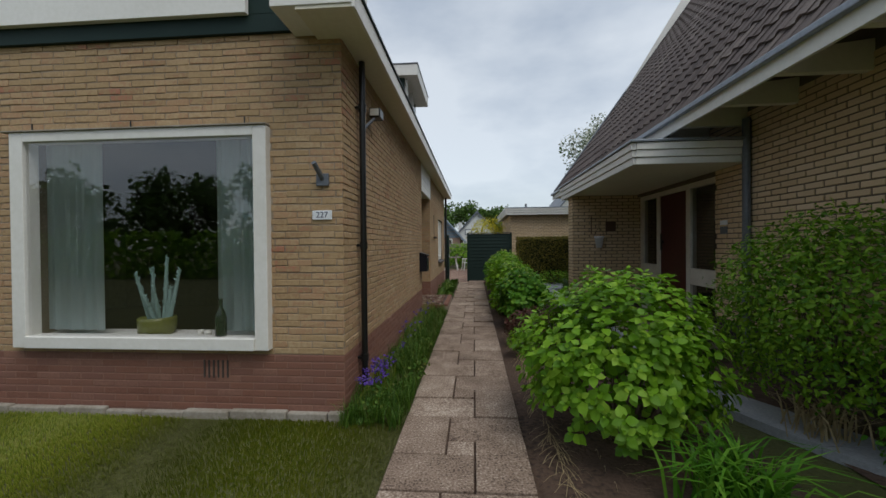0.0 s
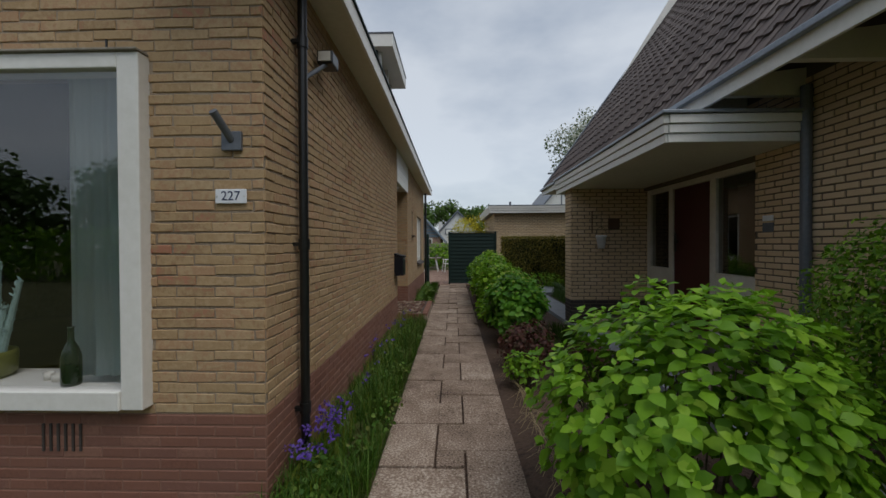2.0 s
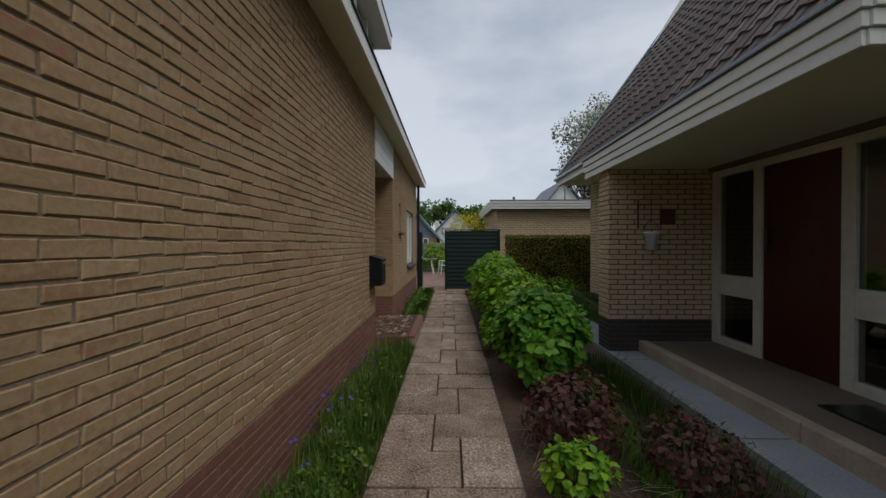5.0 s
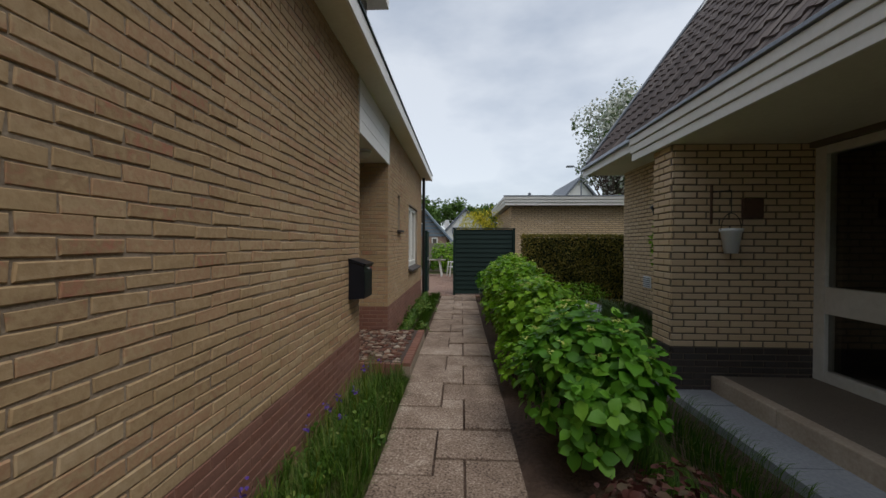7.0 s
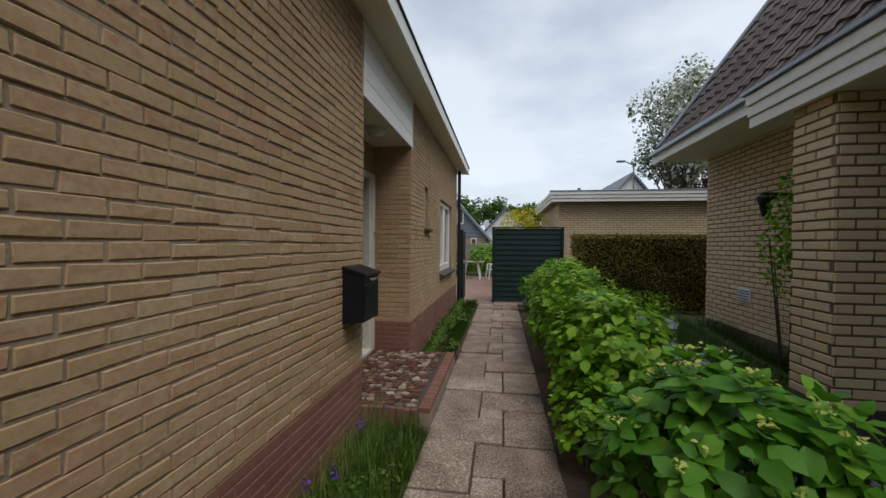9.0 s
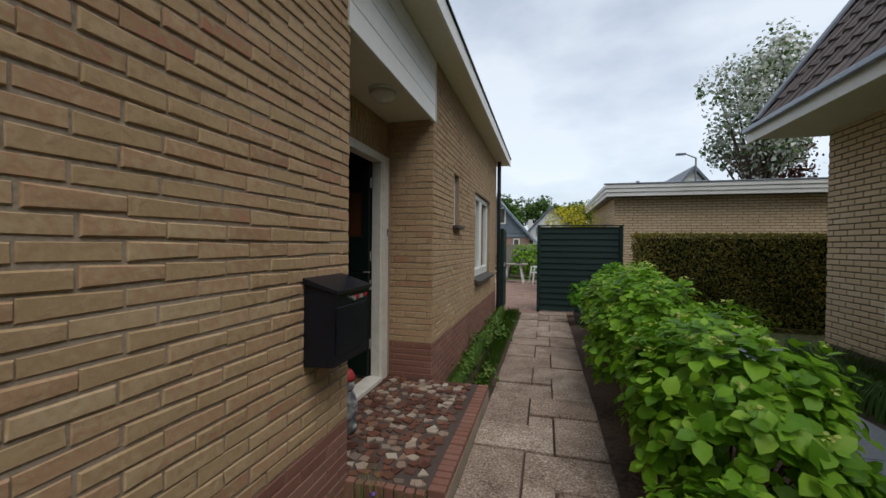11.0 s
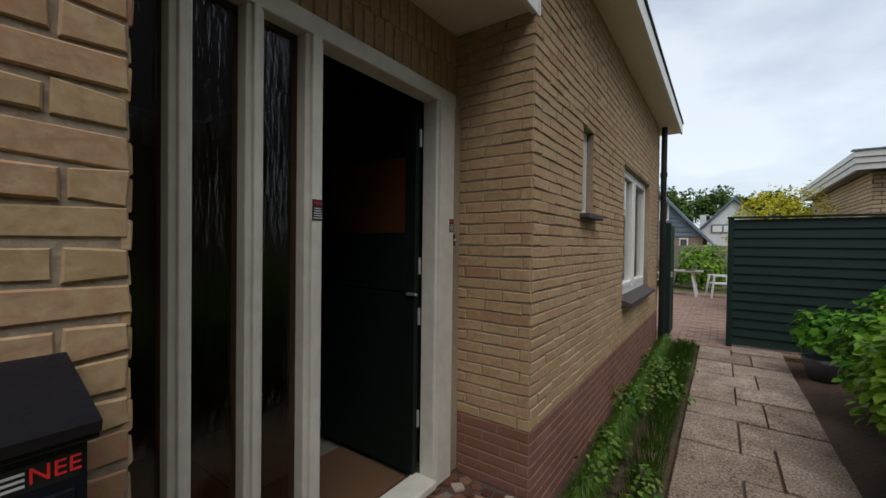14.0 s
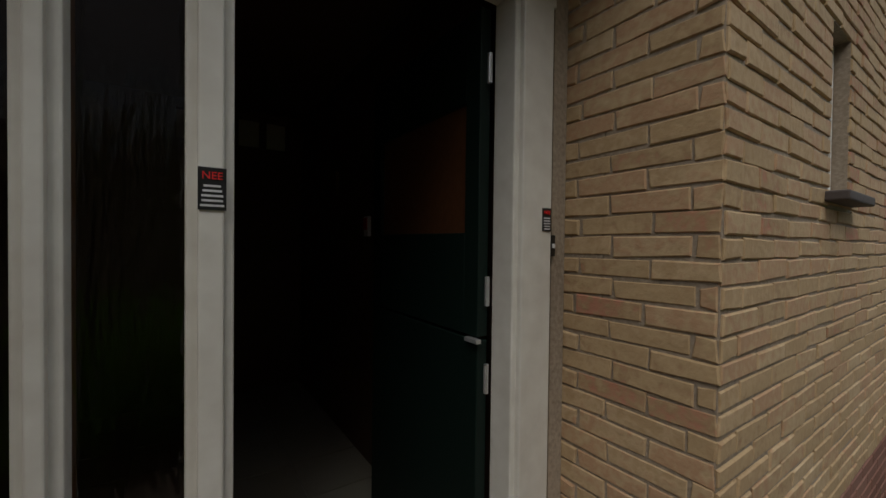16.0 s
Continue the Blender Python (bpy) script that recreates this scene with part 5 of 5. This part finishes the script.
H_ = "bushy hydrangea with broad fresh green leaves"
hydrangea("large hydrangea with broad light green leaves beside the path", (1.12, 3.10, 0.56), (0.78, 0.78, 0.66), 420, 0.075, HYDRANGEA, 11, low=-0.6)
hydrangea("bushy hydrangea with broad green leaves and pale flower buds", (0.85, 7.05, 0.50), (0.46, 0.70, 0.50), 180, 0.10, HYDRANGEA_D, 12, buds=0.35)
hydrangea("low yellowing hydrangea shoots at the path edge", (0.56, 8.15, 0.26), (0.26, 0.32, 0.28), 40, 0.075, HYDRANGEA, 18)
hydrangea("bushy hydrangea with broad green leaves and pale flower buds", (0.88, 8.95, 0.54), (0.58, 0.78, 0.54), 200, 0.095, HYDRANGEA, 13, buds=0.2)
hydrangea(H_, (0.84, 10.35, 0.62), (0.56, 0.80, 0.62), 220, 0.085, HYDRANGEA, 14, buds=0.1)
hydrangea(H_, (0.90, 11.7, 0.64), (0.58, 0.80, 0.62), 220, 0.085, HYDRANGEA, 15, buds=0.06)
hydrangea(H_, (0.98, 12.95, 0.58), (0.52, 0.70, 0.60), 190, 0.085, HYDRANGEA_D, 16)
bush("rhododendron", "tall rounded shrub with dense small green leaves", (2.90, 3.35, 0.85), (0.80, 0.84, 0.82), 15000, 0.05, RHODO, 21, tilt=0.6, slim=0.6, lumps=60)
bush("low_shrub", "small reddish-brown shrub on the bare soil", (0.78, 5.75, 0.26), (0.34, 0.42, 0.30), 1300, 0.045, REDLEAF, 22)
bush("low_shrub", "small reddish-brown shrub among the grass", (1.35, 5.3, 0.18), (0.3, 0.4, 0.22), 800, 0.04, REDLEAF, 26)
hydrangea("small fresh green hydrangea seedling on the bare soil", (0.64, 5.15, 0.16), (0.2, 0.2, 0.2), 26, 0.06, HYDRANGEA, 23)
bush("low_shrub", "small green ground cover by the grey walkway", (2.95, 2.45, 0.12), (0.5, 0.5, 0.2), 1200, 0.045, HYDRANGEA_D, 24)
bush("low_shrub", "low green plants under the hedge", (2.8, 14.2, 0.2), (0.9, 0.35, 0.3), 700, 0.09, RHODO, 25, slim=0.6)
up_ = thing("wall_shrub", "thin upright shrub against the neighbouring wall", "shrub", "garden shrubs")
bm = bmesh.new()
stems(bm, (2.92, 9.95, 0), 7, 2.0, 0.35, 0.012, 31)
part("stems", bm, BARK, up_)["kind"] = "stuff"
p_, n_ = mound(900, (2.90, 9.9, 1.5), (0.26, 0.35, 0.8), seed=31, low=-0.9, shell=0.8)
leaf_cloud("leaves", p_, n_, 0.06, HYDRANGEA, up_, seed=31, tilt=0.8, slim=0.8)
pt = thing("potted_hydrangea", "hydrangea in a grey pot beside the fence", "plant")
part("pot", lathe([(0.13, 0), (0.19, 0.20), (0.20, 0.24), (0.17, 0.24), (0.16, 0.2)], (0.62, 14.2, -0.02)), GREYPIPE, pt)
p_, n_ = mound(420, (0.62, 14.2, 0.45), (0.3, 0.3, 0.32), seed=33)
leaf_cloud("leaves", p_, n_, 0.10, HYDRANGEA_D, pt, seed=33)

hd = thing("hedge", "clipped dark conifer hedge in front of the garage", "hedge")
g_ = np.random.RandomState(5)
N_ = 13000
fx, fz = g_.uniform(1.62, 5.4, N_), g_.uniform(-0.05, 1.68, N_)
front = np.stack([fx, 14.62 + 0.07 * np.sin(fx * 5) * np.sin(fz * 4) + g_.uniform(0, 0.12, N_), fz], 1)
tops = np.stack([g_.uniform(1.62, 5.4, 4500), g_.uniform(14.65, 15.2, 4500), 1.68 + 0.05 * np.sin(g_.uniform(0, 6.3, 4500)) * g_.uniform(0, 1, 4500) - 0.02], 1)
ends = np.stack([1.60 + g_.uniform(0, .1, 1800), g_.uniform(14.65, 15.2, 1800), g_.uniform(-0.05, 1.68, 1800)], 1)
pos_ = np.concatenate([front, tops, ends])
dn_ = np.concatenate([np.tile((0, -1, 0.3), (N_, 1)), np.tile((0, 0, 1.0), (4500, 1)), np.tile((-1, 0, 0.3), (1800, 1))])
leaf_cloud("foliage", pos_, dn_, 0.052, HEDGE, hd, seed=6, tilt=0.7, slim=0.6)
# Dark solid box in place of the shade deep between the hedge leaves.
part("inner_growth", B(1.72, 5.4, 14.78, 15.15, 0, 1.60), CONIFER, hd, "solid dark core standing in for shade inside the hedge")

gs = thing("golden_shrub", "rounded shrub with bright golden-yellow leaves", "shrub")
bm = bmesh.new()
stems(bm, (0.75, 19.2, 0), 14, 1.7, 0.6, 0.02, 41)
part("stems", bm, BARK, gs)["kind"] = "stuff"
p_, n_ = mound(4200, (0.72, 19.2, 1.62), (0.98, 0.9, 1.22), seed=41, low=-0.8)
leaf_cloud("leaves", p_, n_, 0.075, GOLD, gs, seed=41, tilt=0.8, slim=0.7)
bush("dark_shrub", "dark leafy shrub at the garden end", (-0.9, 24.8, 0.7), (0.9, 0.6, 0.9), 1500, 0.12, RHODO, 42)
bush("dark_shrub", "low green border along the garden fence", (-2.6, 25.4, 0.3), (1.4, 0.5, 0.45), 1200, 0.12, TREELEAF, 43)


def tree(label, at, trunk_h, crown, r, n, size, mat, seed, clumps=26, slim=1.0):
    o = thing("tree", label, "tree", "trees")
    g = np.random.RandomState(seed)
    bm = bmesh.new()
    tube(bm, (at[0], at[1], -0.1), (at[0], at[1], trunk_h), 0.045 * r[2] + 0.06, 0.03 * r[2] + 0.04, 9)
    cs = []
    for k in range(clumps):
        d = g.normal(0, 1, 3)
        d /= np.linalg.norm(d)
        c = np.array((at[0], at[1], crown)) + d * np.array(r) * g.uniform(0.45, 0.85)
        cs.append(c)
        tube(bm, (at[0], at[1], trunk_h * g.uniform(0.75, 1)), tuple(c), 0.02 * r[2] + 0.01, 0.008, 5)
    part("trunk", bm, BARK, o)
    ps, ns = [], []
    for k, c in enumerate(cs):
        s_ = np.array(r) * g.uniform(0.28, 0.45)
        p, q = mound(n // clumps, c, s_, seed=seed * 50 + k, low=-1, lumps=4, shell=0.7)
        ps.append(p)
        ns.append(q)
    leaf_cloud("crown", np.concatenate(ps), np.concatenate(ns), size, mat, o, seed=seed, tilt=0.8, slim=slim)
    return o


tree("ornamental tree covered in white blossom", (5.9, 20.0), 3.0, 5.5, (1.7, 1.7, 2.3), 7500, 0.12, BLOSSOM, 3, clumps=34)
tree("dark copper-leaved tree behind the garage", (6.9, 21.5), 2.2, 4.0, (1.6, 1.2, 1.4), 2600, 0.13, REDLEAF, 4)
for i, (x, y, h_, rr) in enumerate(((-6, 60, 6.2, 3.6), (-1.0, 64, 6.0, 3.4), (3.6, 58, 5.0, 3.0), (-12, 62, 5.5, 4), (9, 66, 4.6, 3.2), (-3.4, 41, 3.6, 1.6))):
    tree("broad green garden tree in the distance", (x, y), h_ * 0.5, h_, (rr, rr * 0.8, rr * 0.75), 2600, 0.36, TREELEAF, 60 + i)
# the street side, seen in the window's reflection
for i, (x, y, h_, rr) in enumerate(((-34, -14, 3.6, 3.6), (-28, -15, 3.4, 3.4), (-22.5, -13, 3.2, 3.2), (-17, -15, 3.6, 3.2), (-10, -15, 4.0, 3.4), (-5.4, -13, 4.4, 2.6), (1.5, -14, 4.8, 3.2), (7, -16, 5, 3.4), (13, -14, 4.5, 3))):
    tree("broad green street tree opposite the house", (x, y), h_ * 0.4, h_, (rr, rr * 0.8, h_ * 0.8), 3400, 0.30, TREELEAF, 80 + i)
for i, (x, y, h_) in enumerate(((-7.6, -12.2, 5.6), (-8.8, -12.6, 5.0), (-3.6, -12, 5.2))):
    tree("dark upright conifer opposite the house", (x, y), 1.0, h_ * 0.52, (0.8, 0.8, h_ * 0.5), 2600, 0.2, CONIFER, 90 + i, slim=0.4)
sh_ = thing("hedge", "dark hedge across the street", "hedge")
p_ = np.stack([g_.uniform(-40, 14, 9000), g_.uniform(-11.6, -11.0, 9000), g_.uniform(0, 2.2, 9000)], 1)
leaf_cloud("foliage", p_, np.tile((0, 1, 0.4), (9000, 1)), 0.30, RHODO, sh_, seed=9, tilt=0.8)

# grass, flowers and weeds
lawn = thing("lawn", "mown green lawn in front of the picture window", "lawn", kind="stuff")
lp = scatter(70000, -5.2, -0.6, 0.6, 3.2, -0.068, 71)
blades("grass", lp, 0.034, 0.006, GRASS, lawn, seed=71)
st_ = thing("grass_strip", "rough grass at the foot of the brick wall", "grass", kind="stuff")
g2 = scatter(11000, -1.11, -0.56, 3.1, 8.38, -0.035, 72)
blades("short_grass", g2, 0.085, 0.005, GRASS_D, st_, seed=72, lean=0.6)
gt = np.random.RandomState(172)
tufts = np.stack([gt.uniform(-1.08, -0.60, 170), gt.uniform(3.12, 8.34, 170), np.full(170, -0.035)], 1)
g2 = np.repeat(tufts, 46, 0) + gt.normal(0, 0.035, (170 * 46, 3)) * np.array((1, 1.3, 0))
g2[:, 0] = np.clip(g2[:, 0], -1.11, -0.57)
blades("tall_grass", g2[:4200], 0.17, 0.0055, GRASS_D, st_, seed=173, lean=0.55, curl=0.8)
blades("tall_grass", g2[4200:], 0.22, 0.005, GRASS_D, st_, seed=174, lean=0.4, curl=0.7)
g2 = scatter(900, -1.1, -0.58, 3.1, 8.38, -0.03, 175)
blades("seed_stalks", g2, 0.27, 0.0035, STRAW_G, st_, seed=175, lean=0.3)
g3 = scatter(7000, -1.1, -0.6, 10.2, 14.8, -0.03, 73)
blades("grass", g3, 0.17, 0.0055, GRASS_D, st_, seed=73, lean=0.5)
lav = thing("lavender", "purple-flowering low plants along the wall", "flower", kind="stuff")
lx = scatter(260, -1.08, -0.80, 3.2, 8.2, -0.03, 74)
lx[:90, 1] = 3.25 + (lx[:90, 1] - 3.2) * 0.16
lx[:90, 0] = -1.05 + (lx[:90, 0] + 1.08) * 0.8
blades("stalks", lx, 0.30, 0.006, GRASS, lav, seed=74, lean=0.25)
fp = np.repeat(lx[40:125], 6, 0) + np.random.RandomState(4).normal(0, 0.012, (510, 3)) + np.array((0, 0, 0.27))
leaf_cloud("flowers", fp, np.tile((0, 0, 1.0), (510, 1)), 0.026, LAVENDER, lav, seed=75, tilt=1.0, label="small purple blooms")
wd = thing("weeds", "leafy green weeds along the wall foot", "weeds", kind="stuff")
wp, wn2 = [], []
for i in range(30):
    cx, cy = rng.uniform(-1.05, -0.60), rng.uniform(10.25, 14.6)
    if cx > -0.95 and cy > 13.6:
        continue
    p, q = mound(70, (cx, cy, 0.03), (0.14, 0.16, rng.uniform(0.10, 0.24)), seed=300 + i, low=0.0, shell=0.6)
    wp.append(p)
    wn2.append(q)
leaf_cloud("leaves", np.concatenate(wp), np.concatenate(wn2), 0.036, WEED, wd, seed=76, tilt=0.6)
wp, wn2 = [], []
for i in range(34):
    cx, cy = rng.uniform(-1.05, -0.62), rng.uniform(3.2, 8.3)
    p, q = mound(60, (cx, cy, 0.02), (0.12, 0.15, rng.uniform(0.07, 0.16)), seed=400 + i, low=0.0, shell=0.6)
    wp.append(p)
    wn2.append(q)
leaf_cloud("leaves", np.concatenate(wp), np.concatenate(wn2), 0.034, WEED, wd, seed=77, tilt=0.6)
ag = thing("strap_leaf_plant", "clump of arching strap-shaped green leaves", "plant")
blades("leaves", np.array((1.38, 2.15, -0.02)) + np.random.RandomState(8).normal(0, 0.10, (190, 3)) * np.array((1, 1, 0)), 0.42, 0.024, HYDRANGEA_D, ag, seed=78, lean=0.75, curl=0.8)
dg_ = thing("dry_leaf_clump", "withered straw-coloured leaves under the shrub", "plant")
blades("leaves", np.array((2.55, 3.05, 0.0)) + np.random.RandomState(9).normal(0, 0.10, (70, 3)) * np.array((1, 1, 0)), 0.36, 0.016, STRAW, dg_, seed=79, lean=0.8, curl=0.9)
gp = thing("ornamental_grass", "fine green grass tuft on the neighbouring bed", "grass")
blades("blades", scatter(3600, 1.02, 1.86, 4.5, 7.7, -0.03, 80), 0.19, 0.006, GRASS_D, gp, seed=80, lean=0.55)
gp = thing("ornamental_grass", "fine green grass tuft along the neighbouring wall", "grass")
blades("blades", scatter(1800, 2.55, 3.15, 8.9, 11.9, 0.0, 81), 0.38, 0.010, TREELEAF, gp, seed=81, lean=0.6)
lt = thing("leaf_litter", "dry twigs and straw scattered on the soil", "litter", kind="stuff")
blades("straw", scatter(420, 0.40, 1.0, 1.0, 6.0, -0.01, 82), 0.10, 0.004, STRAW, lt, seed=82, lean=3.0, curl=0.2)

# ---- pieces: bricks, tiles, broken stone ----
big = [(a - 0.001, b + 0.001, c, d) for a, b, c, d in side_holes]
brick_courses(wall_side, MS, BY - FY, 0.479, 3.2206, BRICK, big, course=0.0596, unit=0.218, start=0.116, near=lambda u, z: 6.5 < u + FY < 8.42 and 0.8 < z < 2.5)
brick_courses(wall_side, MS, BY - FY, -0.06, 0.479, PLINTH, big, course=0.0596, unit=0.218, proud=0.0065, rough=0.5, near=lambda u, z: False)
brick_courses(wall_front, MF, 6.6, 0.479, 3.2802, BRICK, [(h[0] - .005, h[1] + .005, h[2], h[3] + 0.02) for h in front_holes], near=lambda u, z: u > 5.75, course=0.0596, unit=0.218, start=0.10)
brick_courses(wall_front, MF, 6.6, -0.02, 0.479, PLINTH, [], proud=0.0065, rough=0.4, near=lambda u, z: u > 5.0)
brick_courses(wall_rev, MR, 0.495, 0.479, 2.6246, BRICK, [], near=lambda u, z: True)
brick_courses(wall_rev, MR, 0.495, 0.13, 0.479, PLINTH, [], proud=0.0065, rough=0.5, near=lambda u, z: True)
brick_courses(wall_rev2, MR2, 0.44, 0.16, 2.62, BRICK, [], near=lambda u, z: True)
brick_courses(wall_door, MD, 1.66, 2.27, 2.62, BRICK, [], course=0.175, unit=0.0625, near=lambda u, z: True)
brick_courses(wall_n, MN, 9.5, 0.42, 3.0, BRICK_N, [(h[0], h[1], h[2], h[3] + 0.06) for h in nholes], course=0.0665, joint=0.014, proud=0.010, rough=0.5, near=lambda u, z: 2.5 < u < 5.2 and z < 2.4)
brick_courses(wall_n, MN, 9.5, -0.02, 0.42, BRICK_DARK, nholes, course=0.0665, proud=0.010, rough=0.5)
brick_courses(wall_p, MP, 1.38, 0.42, 2.40, BRICK_N, [], course=0.0665, joint=0.014, proud=0.010, rough=0.5, near=lambda u, z: True)
brick_courses(wall_p, MP, 1.38, -0.02, 0.42, BRICK_DARK, [], course=0.0665, joint=0.010, proud=0.010, rough=0.5, near=lambda u, z: False)
brick_courses(wall_p, MPW, 0.36, 0.42, 2.40, BRICK_N, [], course=0.0665, joint=0.014, proud=0.010, rough=0.5)
brick_courses(wall_p, MPW, 0.36, -0.02, 0.42, BRICK_DARK, [], course=0.0665, proud=0.010, rough=0.5)
brick_courses(wall_n2, MN2, 3.64, 0.30, 2.85, BRICK_N, [], course=0.0665, joint=0.014, proud=0.010, rough=0.5)
brick_courses(gw, MG, 6.0, -0.02, 2.69, BRICK_N, [], course=0.0665, joint=0.014, proud=0.010, rough=0.5)
brick_courses(gw2, MGW, 5.0, -0.02, 2.69, BRICK_N, [], course=0.0665, joint=0.014, proud=0.010, rough=0.5)

# roof tiles: a rolled profile, lapped up the slope
TW, TL = 0.225, 0.34
prof = [(0.0, 0.010), (0.045, 0.0), (0.10, 0.0), (0.14, 0.022), (0.185, 0.034), (0.225, 0.016)]
tv, tf = [], []
for (u, h) in prof:
    tv += [(u, 0.0, h + 0.030), (u, TL + 0.03, h + 0.002), (u, 0.0, h + 0.012)]
for i in range(len(prof) - 1):
    a, b = 3 * i, 3 * i + 3
    tf += [(a, b, b + 1, a + 1), (a + 2, b + 2, b, a)]
tile_me = bpy.data.meshes.new("roof_tile")
tile_me.from_pydata(tv, [], tf)
tile_me.materials.append(TILE)
tile_me.update()
tm = Matrix.Identity(4)
tm.col[0][:3], tm.col[1][:3], tm.col[2][:3] = (0, -1, 0), up, nrm_
jv, jf, cnt = [], [], 0
for r_ in range(21):
    for c_ in range(61):
        yb = 12.38 - c_ * TW
        s_ = 0.02 + r_ * TL
        base = Vector((EX, yb, EZ)) + up * s_
        mt = Matrix.Translation(base + nrm_ * rng.uniform(-.002, .003)) @ tm @ pose(0, 0, 0, 0, 0, rng.uniform(-.4, .4))
        if 3 < yb < 8.5 and r_ < 12 and cnt < 300:
            o = new("roof_tile", tile_me)
            o.matrix_basis, o.parent = mt, roof_n
            cnt += 1
        else:
            k = len(jv)
            jv += [mt @ Vector(v) for v in tv]
            jf += [tuple(q + k for q in f) for f in tf]
tagged(raw("tiling", jv, jf, TILE, roof_n), kind="stuff")

# broken stone on the landing, with a brick rim
def stone(cx, cy, sx, sy):
    n_, a0 = rng.choice((3, 4, 4, 5)), rng.uniform(0, 6.28)
    pts = [(cx + 0.5 * sx * rng.uniform(0.7, 1.3) * math.cos(a0 + 6.283 * i / n_), cy + 0.5 * sy * rng.uniform(0.7, 1.3) * math.sin(a0 + 6.283 * i / n_)) for i in range(n_)]
    part("stone", prism(pts, "z", 0.12, 0.148 + rng.uniform(-.003, .003)), MOSAIC, landing)


cell = 0.072
ny_, nx_ = int(1.60 / cell), int(0.92 / cell)
for j in range(ny_):
    for i in range(nx_):
        stone(-1.575 + (i + 0.5) * cell + rng.uniform(-.018, .018), 8.44 + (j + 0.5) * cell + rng.uniform(-.018, .018), cell * rng.uniform(0.9, 1.3), cell * rng.uniform(0.9, 1.3))
for i in range(26):
    part("rim_brick", B(-0.665, -0.572, 8.435 + i * 0.0622, 8.489 + i * 0.0622, -0.02, 0.146 + rng.uniform(-.004, .003), 0.006), PLINTH, landing)
for i in range(8):
    part("rim_brick", B(-1.12 + i * 0.057, -1.07 + i * 0.057, 8.385, 8.43, -0.02, 0.143 + rng.uniform(-.004, .003), 0.005), PLINTH, landing)
